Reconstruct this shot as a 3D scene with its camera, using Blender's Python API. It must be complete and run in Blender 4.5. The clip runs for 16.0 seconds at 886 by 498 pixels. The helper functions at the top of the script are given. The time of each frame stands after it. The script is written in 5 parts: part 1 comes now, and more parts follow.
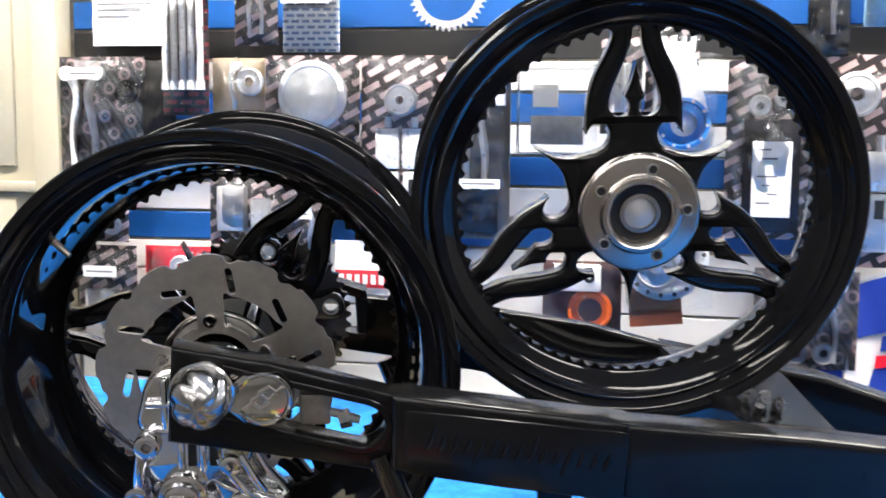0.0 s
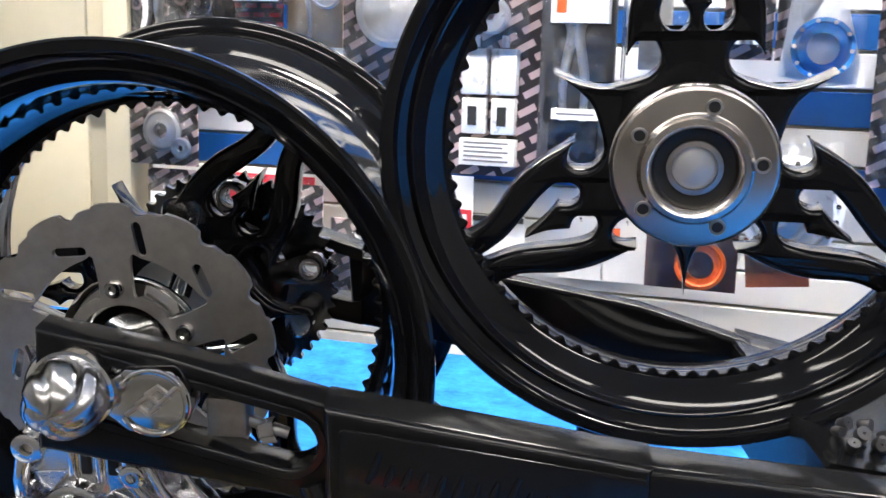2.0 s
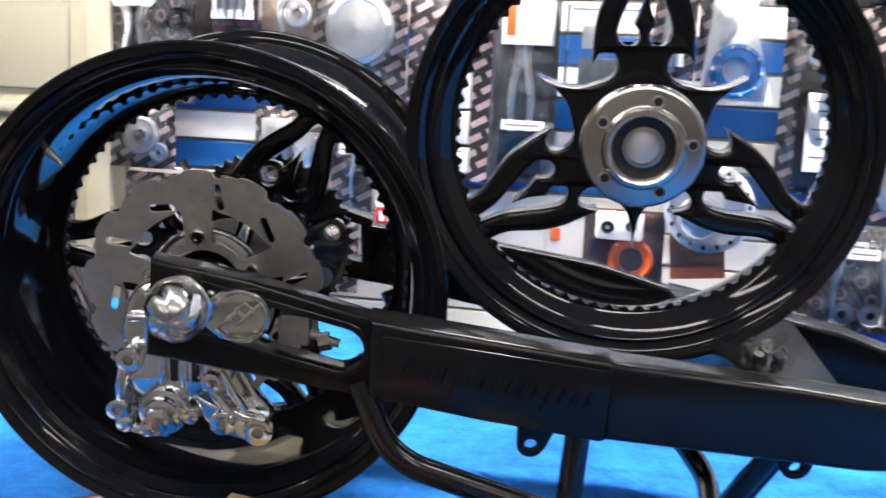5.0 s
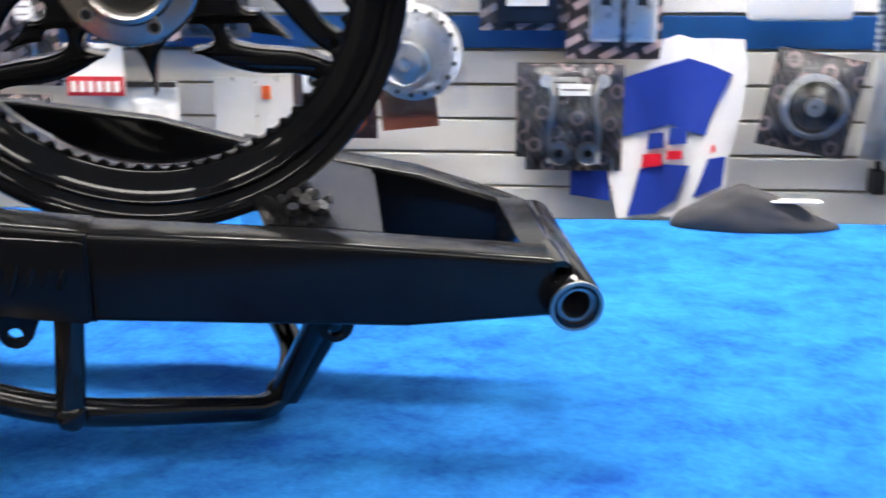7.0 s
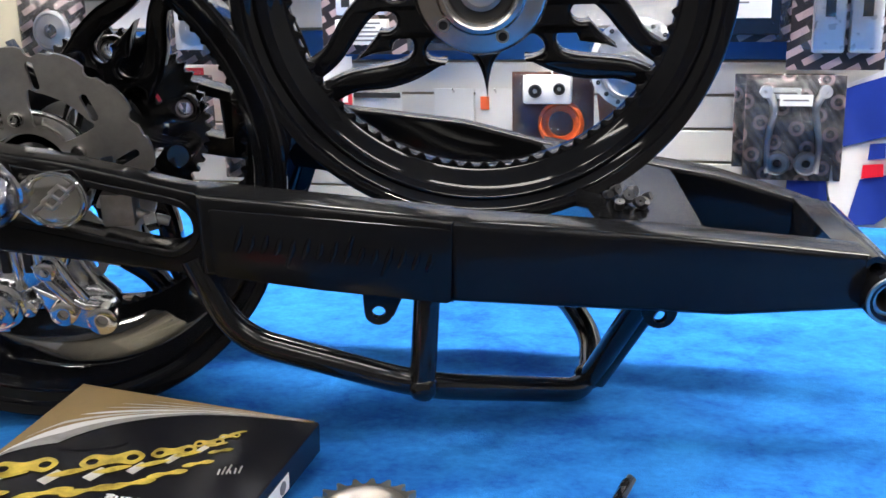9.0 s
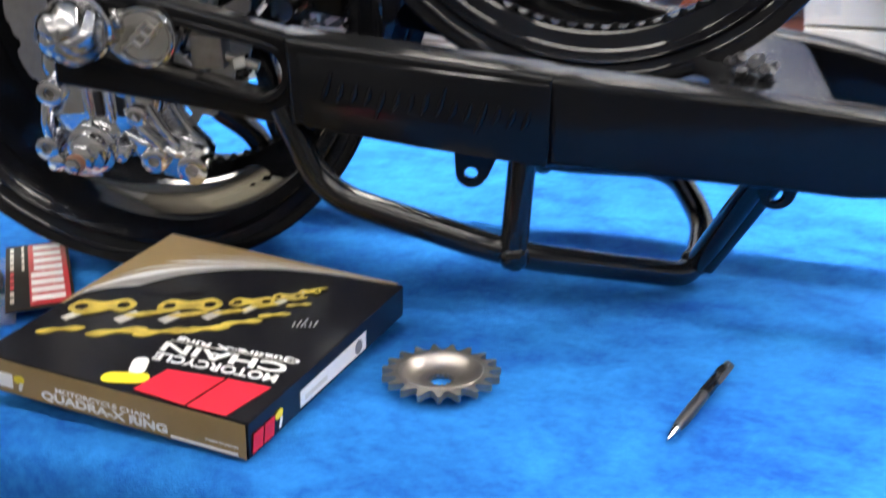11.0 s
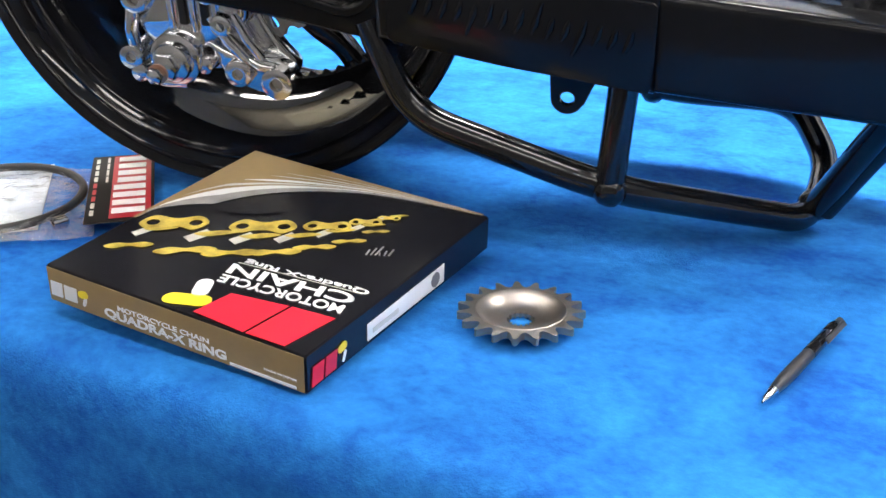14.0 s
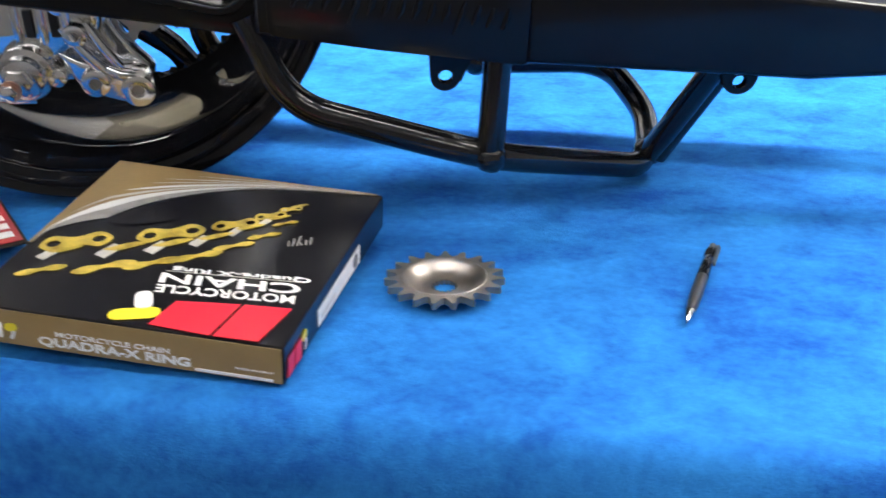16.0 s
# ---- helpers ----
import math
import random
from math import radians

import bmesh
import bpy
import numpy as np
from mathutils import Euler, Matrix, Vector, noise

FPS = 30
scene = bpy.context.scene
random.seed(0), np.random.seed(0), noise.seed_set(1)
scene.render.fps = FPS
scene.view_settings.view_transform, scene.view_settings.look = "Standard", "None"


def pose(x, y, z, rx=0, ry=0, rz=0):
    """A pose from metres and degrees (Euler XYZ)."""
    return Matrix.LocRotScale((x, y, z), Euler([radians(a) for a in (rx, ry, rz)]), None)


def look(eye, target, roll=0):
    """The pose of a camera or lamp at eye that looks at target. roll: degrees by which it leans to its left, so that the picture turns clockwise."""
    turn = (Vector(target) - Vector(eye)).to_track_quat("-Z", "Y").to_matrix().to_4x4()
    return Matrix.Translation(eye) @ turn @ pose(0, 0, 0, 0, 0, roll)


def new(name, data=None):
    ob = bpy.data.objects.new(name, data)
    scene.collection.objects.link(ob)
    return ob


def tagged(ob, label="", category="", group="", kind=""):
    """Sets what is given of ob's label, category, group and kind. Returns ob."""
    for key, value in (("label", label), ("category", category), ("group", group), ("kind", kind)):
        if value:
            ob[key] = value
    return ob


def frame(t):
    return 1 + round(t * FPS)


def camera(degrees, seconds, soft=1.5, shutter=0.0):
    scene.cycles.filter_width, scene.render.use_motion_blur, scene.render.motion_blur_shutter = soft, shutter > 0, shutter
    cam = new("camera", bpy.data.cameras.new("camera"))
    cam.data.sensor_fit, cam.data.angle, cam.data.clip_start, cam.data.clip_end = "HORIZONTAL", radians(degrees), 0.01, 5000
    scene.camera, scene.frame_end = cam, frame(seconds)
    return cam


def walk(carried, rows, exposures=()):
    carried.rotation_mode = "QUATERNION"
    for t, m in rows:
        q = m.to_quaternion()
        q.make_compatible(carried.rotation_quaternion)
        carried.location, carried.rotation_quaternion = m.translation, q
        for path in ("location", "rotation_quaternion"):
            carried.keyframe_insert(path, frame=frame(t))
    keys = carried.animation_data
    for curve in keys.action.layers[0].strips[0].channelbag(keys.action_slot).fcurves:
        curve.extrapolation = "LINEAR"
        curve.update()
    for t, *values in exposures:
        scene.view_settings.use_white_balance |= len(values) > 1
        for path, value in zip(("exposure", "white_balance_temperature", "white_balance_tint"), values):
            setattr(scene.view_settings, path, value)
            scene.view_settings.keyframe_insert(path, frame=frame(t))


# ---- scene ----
from mathutils.geometry import tessellate_polygon

cam = camera(44.4, 16.0, shutter=0.6)
PATH = [
    (0, (0.047, 0.013, 0.517), (-0.3, 1.97, 0.29), 0.5),
    (0.5, (0.063, 0.078, 0.519), (-0.356, 2.021, 0.303), 0.2),
    (1, (0.098, 0.177, 0.51), (-0.343, 2.108, 0.237), -0.4),
    (1.5, (0.114, 0.269, 0.515), (-0.406, 2.175, 0.204), 1.1),
    (2, (0.127, 0.337, 0.512), (-0.486, 2.205, 0.143), 1.6),
    (2.5, (0.133, 0.354, 0.512), (-0.527, 2.208, 0.159), 1.5),
    (3, (0.134, 0.348, 0.506), (-0.54, 2.197, 0.15), 1.7),
    (3.2, (0.133, 0.338, 0.504), (-0.54, 2.185, 0.133), 1.9),
    (5.3, (0.126, 0.042, 0.488), (-0.262, 1.979, 0.175), 2.3),
    (5.5, (0.156, 0.044, 0.485), (-0.147, 1.991, 0.14), 1.4),
    (6, (0.223, 0.088, 0.47), (0.062, 2.037, 0.051), -0.6),
    (6.5, (0.332, 0.172, 0.458), (0.2, 2.099, -0.061), -1.0),
    (7, (0.421, 0.253, 0.457), (0.209, 2.163, -0.098), -0.4),
    (7.5, (0.414, 0.273, 0.454), (-0.018, 2.15, -0.084), 2.4),
    (8, (0.369, 0.237, 0.463), (-0.114, 2.103, -0.067), 0.3),
    (8.5, (0.289, 0.172, 0.462), (-0.178, 2.042, -0.071), -0.9),
    (8.7, (0.258, 0.142, 0.461), (-0.192, 2.019, -0.063), -1.3),
    (10.8, (0.279, 0.166, 0.41), (-0.377, 1.952, -0.206), -0.4),
    (11, (0.284, 0.192, 0.398), (-0.401, 1.947, -0.274), -0.3),
    (11.5, (0.282, 0.228, 0.383), (-0.514, 1.907, -0.358), -0.1),
    (12, (0.278, 0.251, 0.375), (-0.55, 1.891, -0.414), -0.3),
    (12.5, (0.283, 0.256, 0.379), (-0.581, 1.885, -0.396), -0.5),
    (13, (0.292, 0.257, 0.38), (-0.578, 1.88, -0.399), -0.6),
    (13.5, (0.288, 0.258, 0.378), (-0.589, 1.871, -0.415), -0.5),
    (14, (0.288, 0.259, 0.379), (-0.58, 1.874, -0.419), -0.1),
    (14.5, (0.281, 0.257, 0.376), (-0.575, 1.876, -0.428), -0.1),
    (15, (0.259, 0.236, 0.382), (-0.403, 1.943, -0.423), 0.4),
    (15.5, (0.197, 0.198, 0.383), (-0.216, 1.967, -0.454), -0.1),
    (16, (0.137, 0.16, 0.392), (-0.199, 1.949, -0.436), -0.8),
]
walk(cam, [(t, look(eye, target, roll)) for t, eye, target, roll in PATH], [(0, 0.45), (3, 0.44), (5.5, 0.42), (6.2, 0.40), (7.5, -0.16), (8.5, 0.06), (11, 0.42), (14.5, 0.52), (16, 0.36)])


# ---- world, light ----
world = bpy.data.worlds.new("World")
scene.world = world
world.use_nodes = True
world.node_tree.nodes["Background"].inputs[0].default_value = (0.75, 0.85, 1.0, 1)
world.node_tree.nodes["Background"].inputs[1].default_value = 0.15
scene.view_settings.exposure = 0.0


# ---- materials ----
def mat(name, color, rough=0.5, metal=0.0, vary=0.0, vscale=20.0, bump=0.0, bscale=200.0, coat=0.0, color2=None, spec=0.5, stretch=None, rvary=0.0):
    m = bpy.data.materials.new(name)
    m.use_nodes = True
    nt = m.node_tree
    b = nt.nodes["Principled BSDF"]
    b.inputs["Roughness"].default_value = rough
    b.inputs["Metallic"].default_value = metal
    b.inputs["Coat Weight"].default_value = coat
    b.inputs["Coat Roughness"].default_value = 0.04
    b.inputs["Specular IOR Level"].default_value = spec
    c = (*color, 1)
    b.inputs["Base Color"].default_value = c
    if vary or bump or rvary:
        tc = nt.nodes.new("ShaderNodeTexCoord")
        mp = nt.nodes.new("ShaderNodeMapping")
        nt.links.new(tc.outputs["Object"], mp.inputs["Vector"])
        if stretch:
            mp.inputs["Scale"].default_value = stretch
    if vary:
        n1 = nt.nodes.new("ShaderNodeTexNoise")
        n1.inputs["Scale"].default_value = vscale
        n1.inputs["Detail"].default_value = 6
        n1.inputs["Roughness"].default_value = 0.65
        nt.links.new(mp.outputs[0], n1.inputs["Vector"])
        rp = nt.nodes.new("ShaderNodeValToRGB")
        rp.color_ramp.elements[0].position, rp.color_ramp.elements[1].position = 0.3, 0.7
        c2 = color2 or tuple(min(1, v * (1 + vary)) for v in color)
        rp.color_ramp.elements[0].color = (*[v * (1 - vary) for v in color], 1)
        rp.color_ramp.elements[1].color = (*c2, 1)
        nt.links.new(n1.outputs["Fac"], rp.inputs["Fac"])
        nt.links.new(rp.outputs["Color"], b.inputs["Base Color"])
    if rvary:
        n3 = nt.nodes.new("ShaderNodeTexNoise")
        n3.inputs["Scale"].default_value = vscale * 1.7
        n3.inputs["Detail"].default_value = 5
        nt.links.new(mp.outputs[0], n3.inputs["Vector"])
        mr = nt.nodes.new("ShaderNodeMapRange")
        mr.inputs["To Min"].default_value = max(0.02, rough - rvary)
        mr.inputs["To Max"].default_value = rough + rvary
        nt.links.new(n3.outputs["Fac"], mr.inputs["Value"])
        nt.links.new(mr.outputs["Result"], b.inputs["Roughness"])
    if bump:
        n2 = nt.nodes.new("ShaderNodeTexNoise")
        n2.inputs["Scale"].default_value = bscale
        n2.inputs["Detail"].default_value = 4
        nt.links.new(mp.outputs[0], n2.inputs["Vector"])
        bp = nt.nodes.new("ShaderNodeBump")
        bp.inputs["Strength"].default_value = bump
        bp.inputs["Distance"].default_value = 0.002
        nt.links.new(n2.outputs["Fac"], bp.inputs["Height"])
        nt.links.new(bp.outputs["Normal"], b.inputs["Normal"])
    return m


def lamp_mat(name, color, strength):
    m = bpy.data.materials.new(name)
    m.use_nodes = True
    b = m.node_tree.nodes["Principled BSDF"]
    b.inputs["Emission Color"].default_value = (*color, 1)
    b.inputs["Emission Strength"].default_value = strength
    return m


def plush(name, low, high):
    """Crushed pile: broad brushed patches, small tufts and a soft nap, stirred along two ways."""
    m = mat(name, low, 0.95, spec=0.06)
    nt = m.node_tree
    b = nt.nodes["Principled BSDF"]
    tc = nt.nodes.new("ShaderNodeTexCoord")

    def noise_node(scale, detail, stretch=(1, 1, 1), turn=0.0, distort=0.0):
        mp, n = nt.nodes.new("ShaderNodeMapping"), nt.nodes.new("ShaderNodeTexNoise")
        mp.inputs["Scale"].default_value = stretch
        mp.inputs["Rotation"].default_value = (0, 0, turn)
        n.inputs["Scale"].default_value = scale
        n.inputs["Detail"].default_value = detail
        n.inputs["Roughness"].default_value = 0.62
        n.inputs["Distortion"].default_value = distort
        nt.links.new(tc.outputs["Object"], mp.inputs["Vector"])
        nt.links.new(mp.outputs[0], n.inputs["Vector"])
        return n.outputs["Fac"]

    def mixed(a, b2, share):
        mx = nt.nodes.new("ShaderNodeMix")
        mx.inputs["Factor"].default_value = share
        nt.links.new(a, mx.inputs[2])
        nt.links.new(b2, mx.inputs[3])
        return mx.outputs[0]

    broad = mixed(noise_node(6.5, 5, (1, 1.15, 1), 0.4, 0.5), noise_node(21.0, 4, (1, 1.3, 1), -0.5, 0.7), 0.36)
    fac = mixed(broad, noise_node(120.0, 3, (1, 1.2, 1), 0.2), 0.2)
    rp = nt.nodes.new("ShaderNodeValToRGB")
    rp.color_ramp.elements[0].position, rp.color_ramp.elements[1].position = 0.36, 0.63
    rp.color_ramp.elements[0].color, rp.color_ramp.elements[1].color = (*low, 1), (*high, 1)
    nt.links.new(fac, rp.inputs["Fac"])
    nt.links.new(rp.outputs["Color"], b.inputs["Base Color"])
    bp = nt.nodes.new("ShaderNodeBump")
    bp.inputs["Strength"].default_value = 0.65
    bp.inputs["Distance"].default_value = 0.002
    nt.links.new(mixed(noise_node(420.0, 3), noise_node(70.0, 3), 0.4), bp.inputs["Height"])
    nt.links.new(bp.outputs["Normal"], b.inputs["Normal"])
    return m


BLUE_CLOTH = plush("blue_plush", (0.009, 0.076, 0.36), (0.030, 0.238, 0.66))
BLACK_GLOSS = mat("black_gloss_powder_coat", (0.0065, 0.0068, 0.0085), 0.06, coat=0.0, rvary=0.03, vscale=30, spec=0.32)
BLACK_SATIN = mat("black_satin_powder_coat", (0.0075, 0.0078, 0.009), 0.17, vary=0.2, vscale=8, bump=0.03, bscale=900, rvary=0.04, spec=0.18, coat=0.05)
BLACK_TUBE = mat("black_gloss_tube_paint", (0.0075, 0.0078, 0.009), 0.13, rvary=0.03, vscale=12, spec=0.5)
CHROME = mat("polished_aluminium", (0.58, 0.575, 0.57), 0.11, 1.0, rvary=0.06, vscale=40)
WORN_CHROME = mat("worn_chrome", (0.46, 0.46, 0.465), 0.24, 1.0, vary=0.1, vscale=50, rvary=0.08)
STEEL = mat("brushed_steel", (0.40, 0.385, 0.37), 0.42, 1.0, vary=0.12, vscale=60, rvary=0.08)
GREY_STEEL = mat("grey_sprocket_steel", (0.29, 0.27, 0.245), 0.46, 0.9, vary=0.2, vscale=60, rvary=0.1)
WHITE_SLAT = mat("white_slat", (0.81, 0.80, 0.77), 0.35, vary=0.04, vscale=4)
BLUE_SLAT = mat("blue_slat", (0.006, 0.082, 0.30), 0.4, vary=0.12, vscale=4)
BLACK_SLAT = mat("black_slat", (0.012, 0.012, 0.013), 0.45, vary=0.2, vscale=6)
GROOVE = mat("slat_groove", (0.30, 0.27, 0.22), 0.7, vary=0.2, vscale=10)
CREAM = mat("cream_paint", (0.46, 0.42, 0.31), 0.5, vary=0.06, vscale=3)
WHITE = mat("white_card", (0.8, 0.8, 0.79), 0.5, vary=0.03, vscale=20)
BLACK_CARD = mat("black_card", (0.009, 0.009, 0.012), 0.22, vary=0.2, vscale=12, spec=0.3, rvary=0.06)
GOLD_CARD = mat("bronze_card", (0.30, 0.205, 0.085), 0.45, 0.1, vary=0.12, vscale=15)


def plastic(name, tint=(0.95, 0.97, 1.0), bump=0.5, scale=30.0, rough=0.08, milk=0.14):
    """Clear wrinkled film: see-through, with gloss by Fresnel."""
    m = bpy.data.materials.new(name)
    m.use_nodes = True
    nt = m.node_tree
    nt.nodes.remove(nt.nodes["Principled BSDF"])
    out = nt.nodes["Material Output"]
    tr, gl, mx, fr = (nt.nodes.new("ShaderNode" + k) for k in ("BsdfTransparent", "BsdfGlossy", "MixShader", "Fresnel"))
    tr.inputs[0].default_value = (*tint, 1)
    gl.inputs["Roughness"].default_value = rough
    fr.inputs["IOR"].default_value = 1.6
    tc, n, bp = (nt.nodes.new("ShaderNode" + k) for k in ("TexCoord", "TexNoise", "Bump"))
    n.inputs["Scale"].default_value = scale
    n.inputs["Detail"].default_value = 3
    n.inputs["Distortion"].default_value = 0.8
    bp.inputs["Strength"].default_value = bump
    bp.inputs["Distance"].default_value = 0.02
    nt.links.new(tc.outputs["Object"], n.inputs["Vector"])
    nt.links.new(n.outputs["Fac"], bp.inputs["Height"])
    nt.links.new(bp.outputs["Normal"], gl.inputs["Normal"])
    nt.links.new(bp.outputs["Normal"], fr.inputs["Normal"])
    haze, df, cr = (nt.nodes.new("ShaderNode" + k) for k in ("MixShader", "BsdfDiffuse", "ValToRGB"))
    df.inputs[0].default_value = (0.85, 0.86, 0.88, 1)
    cr.color_ramp.elements[0].position, cr.color_ramp.elements[1].position = 0.42, 0.72
    cr.color_ramp.elements[0].color = (0, 0, 0, 1)
    cr.color_ramp.elements[1].color = (milk, milk, milk, 1)
    nt.links.new(n.outputs["Fac"], cr.inputs["Fac"])
    nt.links.new(cr.outputs[0], haze.inputs[0])
    nt.links.new(tr.outputs[0], haze.inputs[1])
    nt.links.new(df.outputs[0], haze.inputs[2])
    nt.links.new(fr.outputs[0], mx.inputs[0])
    nt.links.new(haze.outputs[0], mx.inputs[1])
    nt.links.new(gl.outputs[0], mx.inputs[2])
    nt.links.new(mx.outputs[0], out.inputs["Surface"])
    return m


def dashed(name, dash, ground, size=0.016, slant=-0.6):
    """Printed card with rows of slanted dashes."""
    m = mat(name, ground, 0.4)
    nt = m.node_tree
    tc, mp, br = (nt.nodes.new("ShaderNode" + k) for k in ("TexCoord", "Mapping", "TexBrick"))
    mp.inputs["Rotation"].default_value = (radians(90), 0, slant)
    br.inputs["Color1"].default_value = (*dash, 1)
    br.inputs["Color2"].default_value = (*[v * 0.75 for v in dash], 1)
    br.inputs["Mortar"].default_value = (*ground, 1)
    br.inputs["Scale"].default_value = 1.0
    br.inputs["Mortar Size"].default_value = size * 0.27
    br.inputs["Mortar Smooth"].default_value = 0.1
    br.inputs["Brick Width"].default_value = size * 1.9
    br.inputs["Row Height"].default_value = size
    nt.links.new(tc.outputs["Object"], mp.inputs["Vector"])
    nt.links.new(mp.outputs[0], br.inputs["Vector"])
    nt.links.new(br.outputs["Color"], nt.nodes["Principled BSDF"].inputs["Base Color"])
    return m


def ringed(name, ring, ground, pitch=0.052):
    """Printed card with evenly set nut-shaped rings and faint slanted lines."""
    m = mat(name, ground, 0.4)
    nt = m.node_tree
    tc, mp, vo, rp, wv, mx = (nt.nodes.new("ShaderNode" + k) for k in ("TexCoord", "Mapping", "TexVoronoi", "ValToRGB", "TexWave", "Mix"))
    mp.inputs["Rotation"].default_value = (radians(90), 0, 0.6)
    mp.inputs["Scale"].default_value = (1 / pitch, 1 / pitch, 1 / pitch)
    vo.voronoi_dimensions = "2D"
    vo.inputs["Scale"].default_value = 1.0
    vo.inputs["Randomness"].default_value = 0.12
    el = rp.color_ramp.elements
    rp.color_ramp.interpolation = "LINEAR"
    el[0].position, el[0].color = 0.0, (*[v * 0.6 for v in ring], 1)
    el[1].position, el[1].color = 0.07, (*ground, 1)
    for pos, col in ((0.15, ground), (0.19, ring), (0.29, ring), (0.34, ground)):
        e = el.new(pos)
        e.color = (*col, 1)
    wv.inputs["Scale"].default_value = 1.1
    wv.inputs["Distortion"].default_value = 1.5
    mx.data_type = "RGBA"
    mx.blend_type = "ADD"
    mx.inputs["Factor"].default_value = 0.07
    nt.links.new(tc.outputs["Object"], mp.inputs["Vector"])
    nt.links.new(mp.outputs[0], vo.inputs["Vector"])
    nt.links.new(mp.outputs[0], wv.inputs["Vector"])
    nt.links.new(vo.outputs["Distance"], rp.inputs["Fac"])
    nt.links.new(rp.outputs["Color"], mx.inputs[6])
    nt.links.new(wv.outputs["Color"], mx.inputs[7])
    nt.links.new(mx.outputs[2], nt.nodes["Principled BSDF"].inputs["Base Color"])
    return m


FILM = plastic("clear_film", milk=0.09)
BRIGHT = mat("bright_cast_aluminium", (0.82, 0.815, 0.805), 0.30, 0.3, vary=0.06, vscale=30, rvary=0.12)
RING_CARD = ringed("dark_card_pink_rings", (0.36, 0.24, 0.24), (0.05, 0.042, 0.044))
FILM_THICK = plastic("clear_blister", (0.96, 0.97, 0.98), 0.2, 18.0, 0.05, 0.05)
PINK_CARD = dashed("black_card_pink_dashes", (0.60, 0.44, 0.43), (0.022, 0.016, 0.018), 0.030, 0.5)
RED_CARD = dashed("red_card_dark_dashes", (0.30, 0.02, 0.025), (0.03, 0.01, 0.012), 0.02, 0.0)
CHECK_CARD = dashed("blue_check_card", (0.16, 0.24, 0.42), (0.6, 0.66, 0.72), 0.014, 0.0)
RED = mat("red_print", (0.45, 0.02, 0.03), 0.4, vary=0.1, vscale=30)
BRIGHT_RED = mat("bright_red_print", (0.72, 0.015, 0.04), 0.35, vary=0.06, vscale=30)
ORANGE = mat("orange_print", (0.75, 0.13, 0.03), 0.4, vary=0.15, vscale=30)
YELLOW = mat("gold_print", (0.50, 0.33, 0.03), 0.4, 0.1, vary=0.55, vscale=45, color2=(0.85, 0.66, 0.12))
GREY_PRINT = mat("grey_print", (0.3, 0.29, 0.28), 0.4, vary=0.3, vscale=40)
LIGHT_PRINT = mat("silver_print", (0.62, 0.6, 0.55), 0.35, 0.2, vary=0.15, vscale=40)
INK = mat("grey_ink", (0.16, 0.16, 0.17), 0.6)
JERSEY_WHITE = mat("white_jersey_knit", (0.78, 0.78, 0.8), 0.85, vary=0.05, vscale=8, bump=0.3, bscale=700)
JERSEY_BLUE = mat("blue_jersey_knit", (0.002, 0.030, 0.30), 0.8, vary=0.12, vscale=8, bump=0.3, bscale=700)
DARK_FABRIC = mat("dark_grey_fabric", (0.04, 0.04, 0.045), 0.8, vary=0.2, vscale=12, bump=0.3, bscale=400)
TAN = mat("tan_card", (0.45, 0.34, 0.22), 0.6, vary=0.1, vscale=20)
BLUE_GLASSY = mat("translucent_blue_plastic", (0.05, 0.25, 0.62), 0.15, coat=0.5, vary=0.2, vscale=30)
RUBBER = mat("black_rubber", (0.012, 0.012, 0.012), 0.55, vary=0.2, vscale=40)
GREY_METAL = mat("satin_aluminium", (0.58, 0.575, 0.565), 0.42, 0.6, vary=0.08, vscale=25, rvary=0.1)
GUNMETAL = mat("pen_gunmetal", (0.05, 0.05, 0.055), 0.35, 0.5, vary=0.2, vscale=80)


# ---- builders ----
def link(name, bm, material, parent=None, label="", smooth=True, angle=35):
    me = bpy.data.meshes.new(name)
    bm.normal_update()
    bm.to_mesh(me)
    bm.free()
    me.materials.append(material)
    if smooth:
        me.polygons.foreach_set("use_smooth", [True] * len(me.polygons))
        me.set_sharp_from_angle(angle=radians(angle))
    ob = new(name, me)
    if parent is not None:
        ob.parent = parent
    if label:
        ob["label"] = label
    return ob


def part(name, bm, material, parent, label="", angle=35):
    return link(name, bm, material, parent, label, angle=angle)


def thing(name, label, category, m=None, group="", kind=""):
    ob = new(name)
    ob.empty_display_size = 0.02
    if m is not None:
        ob.matrix_basis = m
    return tagged(ob, label, category, group, kind)


def box(x0, y0, z0, x1, y1, z1, bevel=0.0, seg=2, bm=None):
    bm = bm or bmesh.new()
    got = bmesh.ops.create_cube(bm, size=1.0)
    for v in got["verts"]:
        v.co = Vector(((x0 + x1) / 2 + v.co.x * (x1 - x0), (y0 + y1) / 2 + v.co.y * (y1 - y0), (z0 + z1) / 2 + v.co.z * (z1 - z0)))
    if bevel:
        es = list({e for v in got["verts"] for e in v.link_edges})
        bmesh.ops.bevel(bm, geom=es, offset=bevel, segments=seg, affect="EDGES", profile=0.5)
    return bm


